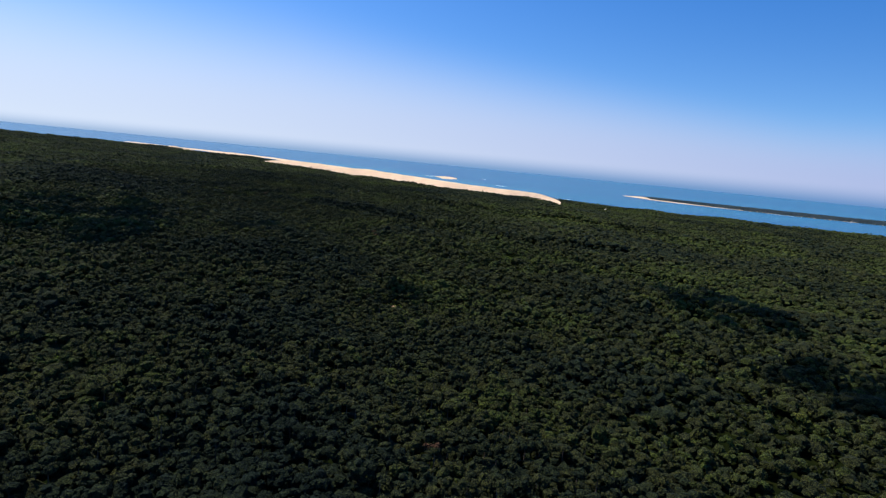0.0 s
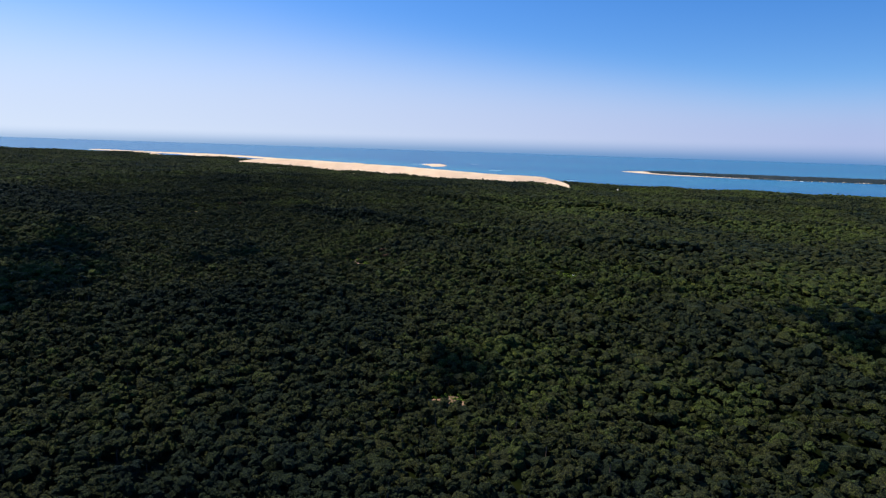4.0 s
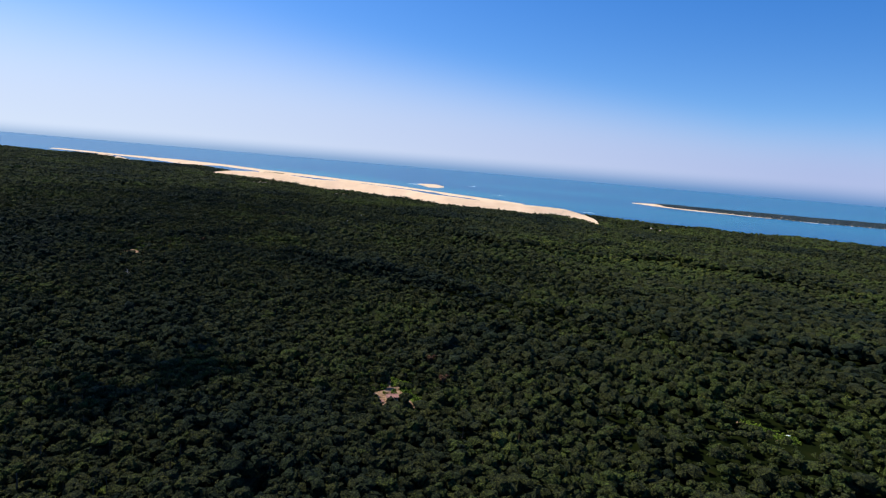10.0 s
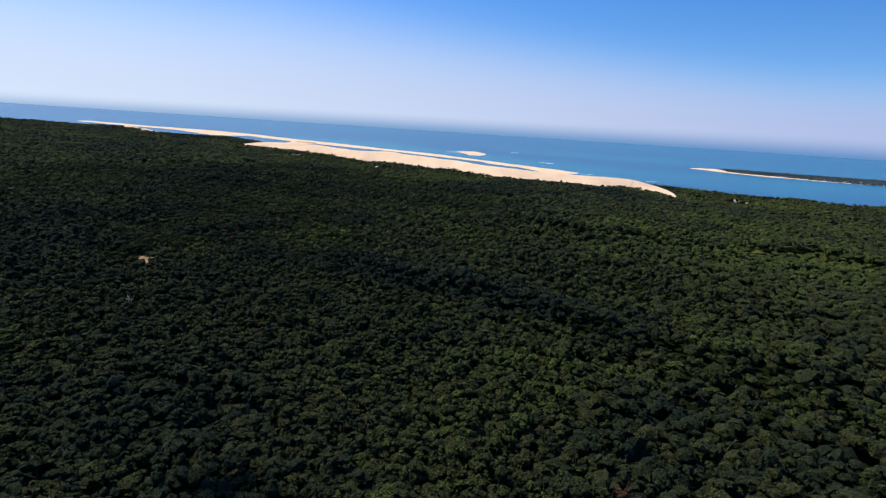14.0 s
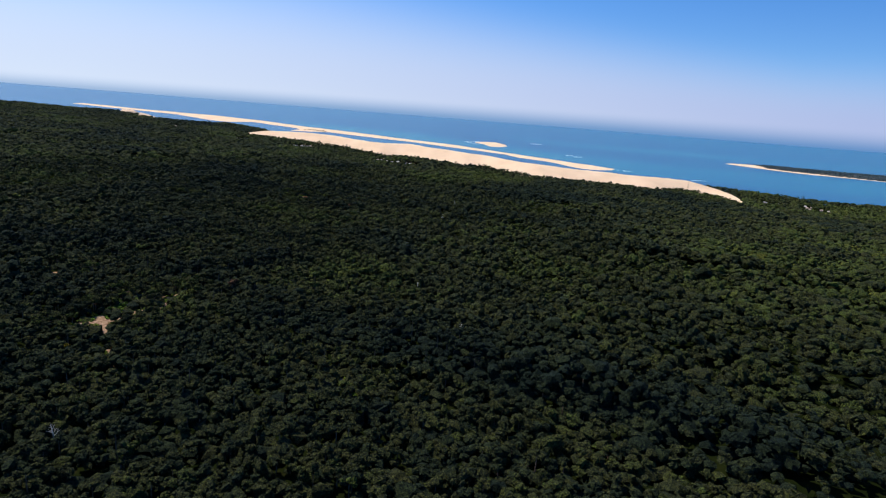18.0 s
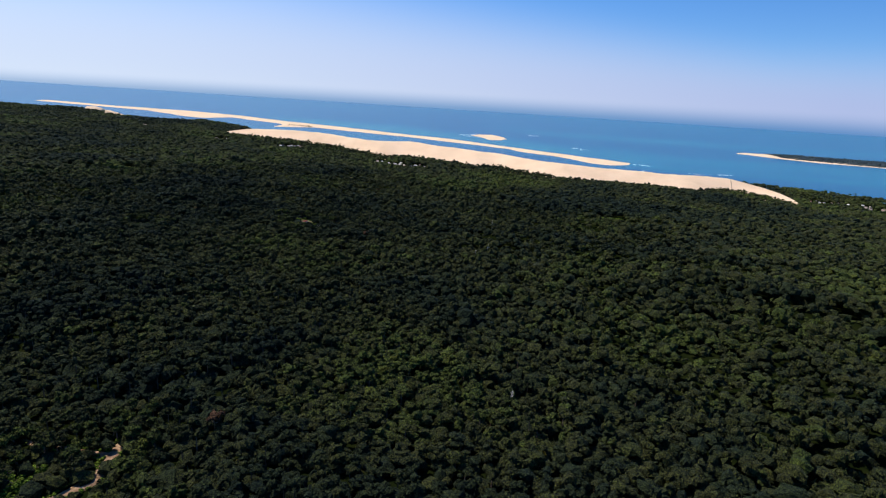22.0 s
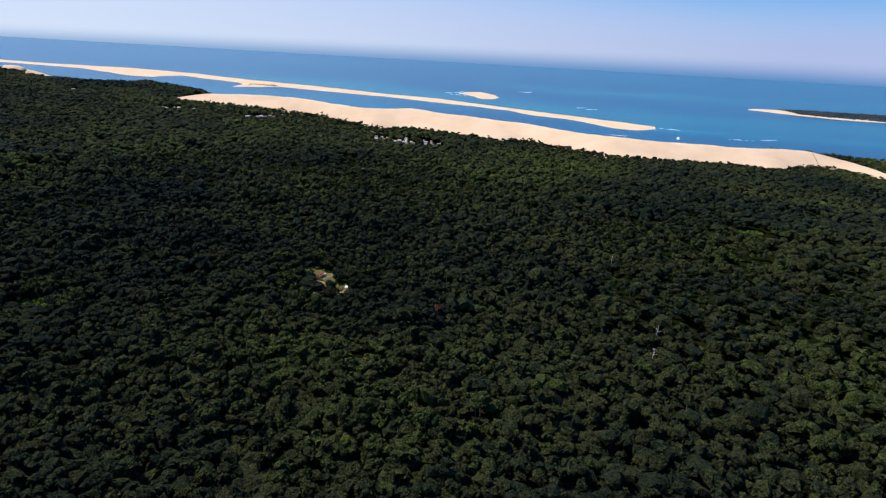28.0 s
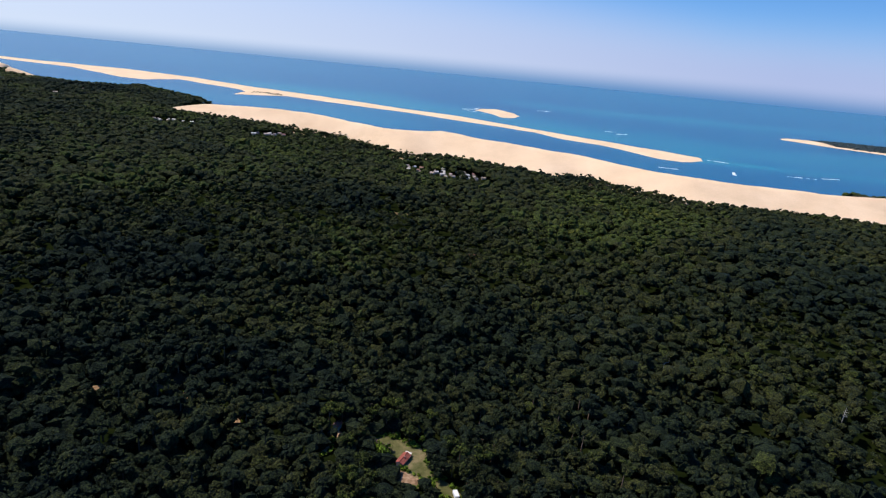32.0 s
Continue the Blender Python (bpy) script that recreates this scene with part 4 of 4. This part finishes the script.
GLASS = plain("dark_pane", (0.02, 0.025, 0.03), 0.1, 0.1)
WHITE = plain("white_paint", (0.80, 0.80, 0.78), 0.4, 0.04)
TYRE = plain("tyre_rubber", (0.02, 0.02, 0.02), 0.9, 0.2)


def block(bm, x0, x1, y0, y1, z0, z1):
    vs = [bm.verts.new((x, y, z)) for z in (z0, z1) for y in (y0, y1) for x in (x0, x1)]
    for f in ((0, 2, 3, 1), (4, 5, 7, 6), (0, 1, 5, 4), (2, 6, 7, 3), (0, 4, 6, 2), (1, 3, 7, 5)):
        bm.faces.new([vs[i] for i in f])


def slab(bm, quad, thick):
    """A slab with four corners on top."""
    q = [Vector(c) for c in quad]
    n = (q[1] - q[0]).cross(q[3] - q[0]).normalized() * thick
    hi = [bm.verts.new(c) for c in q]
    lo = [bm.verts.new(c - n) for c in q]
    bm.faces.new(hi)
    bm.faces.new(lo[::-1])
    for i in range(4):
        j = (i + 1) % 4
        bm.faces.new((hi[j], hi[i], lo[i], lo[j]))


def house(name, length, width, wall_h, rise, roof_a, roof_b, label, category="house", openings=True, plaster=None):
    """A gabled house along x: walls with gables, two roof slopes, a ridge, doors and windows on the long sides."""
    root = tagged(new(name), label, category)
    L, W = length / 2, width / 2
    bm = bmesh.new()
    prof_ = [(-W, -0.8), (W, -0.8), (W, wall_h), (0, wall_h + rise), (-W, wall_h)]
    a = [bm.verts.new((-L, y, z)) for y, z in prof_]
    c = [bm.verts.new((L, y, z)) for y, z in prof_]
    bm.faces.new(a[::-1])
    bm.faces.new(c)
    for i in range(5):
        j = (i + 1) % 5
        bm.faces.new((a[i], a[j], c[j], c[i]))
    part("wall", bm, plaster or WALL, root)
    o = 0.28
    drop = rise * o / W
    for side, mat in ((-1, roof_a), (1, roof_b)):
        bm = bmesh.new()
        quad = [(-L - o, 0, wall_h + rise + 0.12), (-L - o, side * (W + o), wall_h - drop + 0.12), (L + o, side * (W + o), wall_h - drop + 0.12), (L + o, 0, wall_h + rise + 0.12)]
        slab(bm, quad if side < 0 else quad[::-1], 0.1)
        part("roof_slope", bm, mat, root)
    bm = bmesh.new()
    limb(bm, (-L - o, 0, wall_h + rise + 0.13), (L + o, 0, wall_h + rise + 0.13), 0.09, 0.09, 6)
    part("ridge", bm, roof_a, root)
    if openings:
        for k, u in enumerate((-0.55, 0.0, 0.55)):
            bm = bmesh.new()
            z0, z1 = (0.0, wall_h * 0.78) if k == 1 else (wall_h * 0.35, wall_h * 0.78)
            block(bm, u * L - 0.28, u * L + 0.28, -W - 0.05, -W - 0.003, z0, z1)
            if k == 1:
                part("door", bm, WOOD, root)
            else:
                win = part("window", bm, WOOD, root)
                bm = bmesh.new()
                block(bm, u * L - 0.22, u * L + 0.22, -W - 0.07, -W - 0.052, z0 + 0.06, z1 - 0.06)
                part("pane", bm, GLASS, win)
    return root


h1 = house("house", 4.8, 3.4, 1.5, 0.5, ROOFS["pink"], ROOFS["pink"], "small house with red tile roof on a sandy forest track", plaster=OCHRE)
set_down(h1, -100.3, 600.2, 12)
shed = house("shed", 2.0, 1.6, 1.0, 0.35, ROOFS["pink"], ROOFS["red"], "small low shed with faded tile roof beside the house", "shed", False)
set_down(shed, -105, 596.5, 30)
h4 = house("house", 4.4, 2.0, 1.3, 0.45, ROOFS["red"], ROOFS["red"], "long narrow house with dark red roof in a clearing")
set_down(h4, -327.6, 1221.2, 60)
bm = bmesh.new()
block(bm, 2.205, 3.4, -0.85, 0.85, -0.5, 1.15)
part("annex", bm, WALL, h4, "flat white annex")
bm = bmesh.new()
block(bm, 2.5, 3.5, -0.95, 0.95, 1.153, 1.24)
part("annex_roof", bm, ROOFS["white"], h4, "flat white annex roof")
bm = bmesh.new()
block(bm, -0.15, 0.2, -0.55, -0.2, 1.4, 2.15)
part("chimney", bm, ROOFS["pink"], h4)
h5 = house("shed", 2.2, 1.7, 1.5, 0.7, ROOFS["red"], ROOFS["pink"], "small red-roofed shed among tall dark pines", "shed", False)
set_down(h5, -347, 1236.6, 60)


def vehicle(name, L, W, H, label, category):
    root = tagged(new(name), label, category)
    bm = bmesh.new()
    block(bm, -L / 2, L / 2, -W / 2, W / 2, 0.22, H)
    bmesh.ops.bevel(bm, geom=bm.edges[:], offset=0.12, segments=2, affect="EDGES")
    part("body", bm, WHITE, root)
    bm = bmesh.new()
    block(bm, L / 2 - 0.34, L / 2 + 0.006, -W / 2 + 0.14, W / 2 - 0.14, H * 0.58, H * 0.86)
    part("windscreen", bm, GLASS, root)
    for x in (-L * 0.3, L * 0.3):
        for y in (-W / 2 + 0.08, W / 2 - 0.08):
            bm = bmesh.new()
            bmesh.ops.create_cone(bm, cap_ends=True, segments=12, radius1=0.24, radius2=0.24, depth=0.14, matrix=Matrix.Translation((x, y, 0.24)) @ Matrix.Rotation(1.5708, 4, "X"))
            part("wheel", bm, TYRE, root)
    return root


van = vehicle("camper_van", 2.6, 1.25, 1.3, "white camper van parked on dry grass", "van")
set_down(van, -314.2, 1207.8, 100)
van.location.z += 0.32
car = vehicle("car", 2.0, 0.95, 0.75, "small white car parked at a clearing", "car")
for k, (px, py, a, s) in enumerate([(-319.5, 1222.5, 30, 0.7), (69, 590, 10, 1.0), (51, 578, 60, 0.9)]):
    ob = car if not k else copy_thing(car, Matrix())
    set_down(ob, px, py, a, s)
    ob.location.z += 0.3
for px, py, size, a, colour in COTTAGES:
    ob = house("cottage", size, size * 0.62, 1.7, 0.8, ROOFS[colour], ROOFS[colour], {"white": "small white-roofed cottage among pines near the dune", "pale": "small pale tiled cottage among pines near the shore",
               "pink": "small cottage with faded pink tiles among pines", "red": "small red tiled cottage among pines below the dune"}[colour], "house", False, OCHRE)
    tagged(ob, group="cottages among the pines")
    set_down(ob, px, py, a)

# ---- stair up the dune ----
stair = tagged(new("dune_stairway"), "thin wooden stairway climbing the sand dune", "stairway")
k = int(np.argmin(np.hypot(base[:, 0] - 226, base[:, 1] - 1598)))
kc = int(np.argmin(np.hypot(crest[:, 0] - 236, crest[:, 1] - 1647)))
a, c = Vector(base[k]), Vector(crest[kc])
stair.location = a
side = (c - a).cross(Vector((0, 0, 1))).normalized()
for s in (-0.4, 0.4):
    bm = bmesh.new()
    limb(bm, side * s + Vector((0, 0, 1.3)), c - a + side * s + Vector((0, 0, 1.6)), 0.05, 0.05, 6)
    part("rail", bm, WOOD, stair)
for i in range(40):
    f = (i + 0.5) / 40
    p = (c - a) * f + Vector((0, 0, 0.5 + 0.9 * math.sin(f * 3.14)))
    bm = bmesh.new()
    block(bm, -0.4, 0.4, -0.2, 0.2, -0.05, 0.05)
    bmesh.ops.transform(bm, matrix=Matrix.Translation(p) @ Matrix.Rotation(math.atan2(side.y, side.x), 4, "Z"), verts=bm.verts)
    part("step", bm, WOOD, stair)

# ---- surf ----
FOAM = plain("sea_foam", (0.62, 0.68, 0.72), 0.9, 0.08, 0.2)
FOAM_LINES = [([(190, 2395), (215, 2405)], 5), ([(175, 2430), (205, 2440)], 4), ([(130, 2905), (175, 2900)], 9), ([(198, 1928), (212, 1955)], 4), ([(305, 1957), (350, 1950)], 2.2),
              ([(370, 1962), (405, 1968)], 2.0), ([(85, 1948), (112, 1940)], 2.0), ([(-128, 2720), (-92, 2740), (-70, 2800)], 5), ([(-120, 2680), (-75, 2640)], 4),
              ([(232, 2075), (262, 2058)], 4), ([(900, 2440), (960, 2425)], 5), ([(1050, 2395), (1120, 2375)], 5), ([(1250, 2330), (1330, 2310)], 5)]
for k, (line, w) in enumerate(FOAM_LINES):
    p = np.array(line, float)
    lo, hi = p.min(0) - w * 2, p.max(0) + w * 2

    def crest_height(x, y, line=line, w=w, k=k):
        return 0.45 - 0.9 * np.clip(near_line(x, y, line) / w + 0.6 * rough(x, y, 9, 90 + k), 0, 2)
    me = grid_mesh("surf", np.arange(lo[0], hi[0], 1.6), np.arange(lo[1], hi[1], 1.6), crest_height, [FOAM], keep=lambda x, y, line=line, w=w: near_line(x, y, line) < 1.7 * w)
    tagged(new("surf", me), "white breaking surf over a shoal", "surf", kind="structure")

# ---- clouds that throw the shade on the wood, far above the flight ----
CLOUD_Z = 950.0
for k, (gx, gy, rx, ry, n) in enumerate([(-390, 600, 115, 150, 150), (-280, 500, 50, 85, 60), (215, 450, 48, 70, 50), (205, 285, 38, 55, 36), (-28, 394, 16, 22, 14), (-195, 600, 32, 55, 14)]):
    cr = np.random.default_rng(100 + k)
    vs, fs, m = [], [], 0
    for i in range(n):
        a, q = cr.uniform(0, 6.283), cr.uniform(0, 1) ** 0.55
        r = (16 - 9 * q) * cr.uniform(0.7, 1.2) * (1 if rx > 20 else 0.6)
        v = ICO_V * cr.uniform(0.8, 1.2, (12, 1)) * r * np.array((1, 1, 0.6)) + np.array((q * rx * math.cos(a), q * ry * math.sin(a), cr.uniform(-8, 14) * (1 - q)))
        vs.append(v), fs.append(ICO_F + m)
        m += 12
    off = SUN * ((CLOUD_Z - 27) / SUN.z)
    ob = new("cloud", mesh_of("cloud", np.concatenate(vs), np.concatenate(fs), [CLOUD], smooth=True))
    ob.location = (gx + off.x, gy + off.y, CLOUD_Z)
    tagged(ob, "small white fair-weather cloud high over the forest", "cloud", kind="structure")
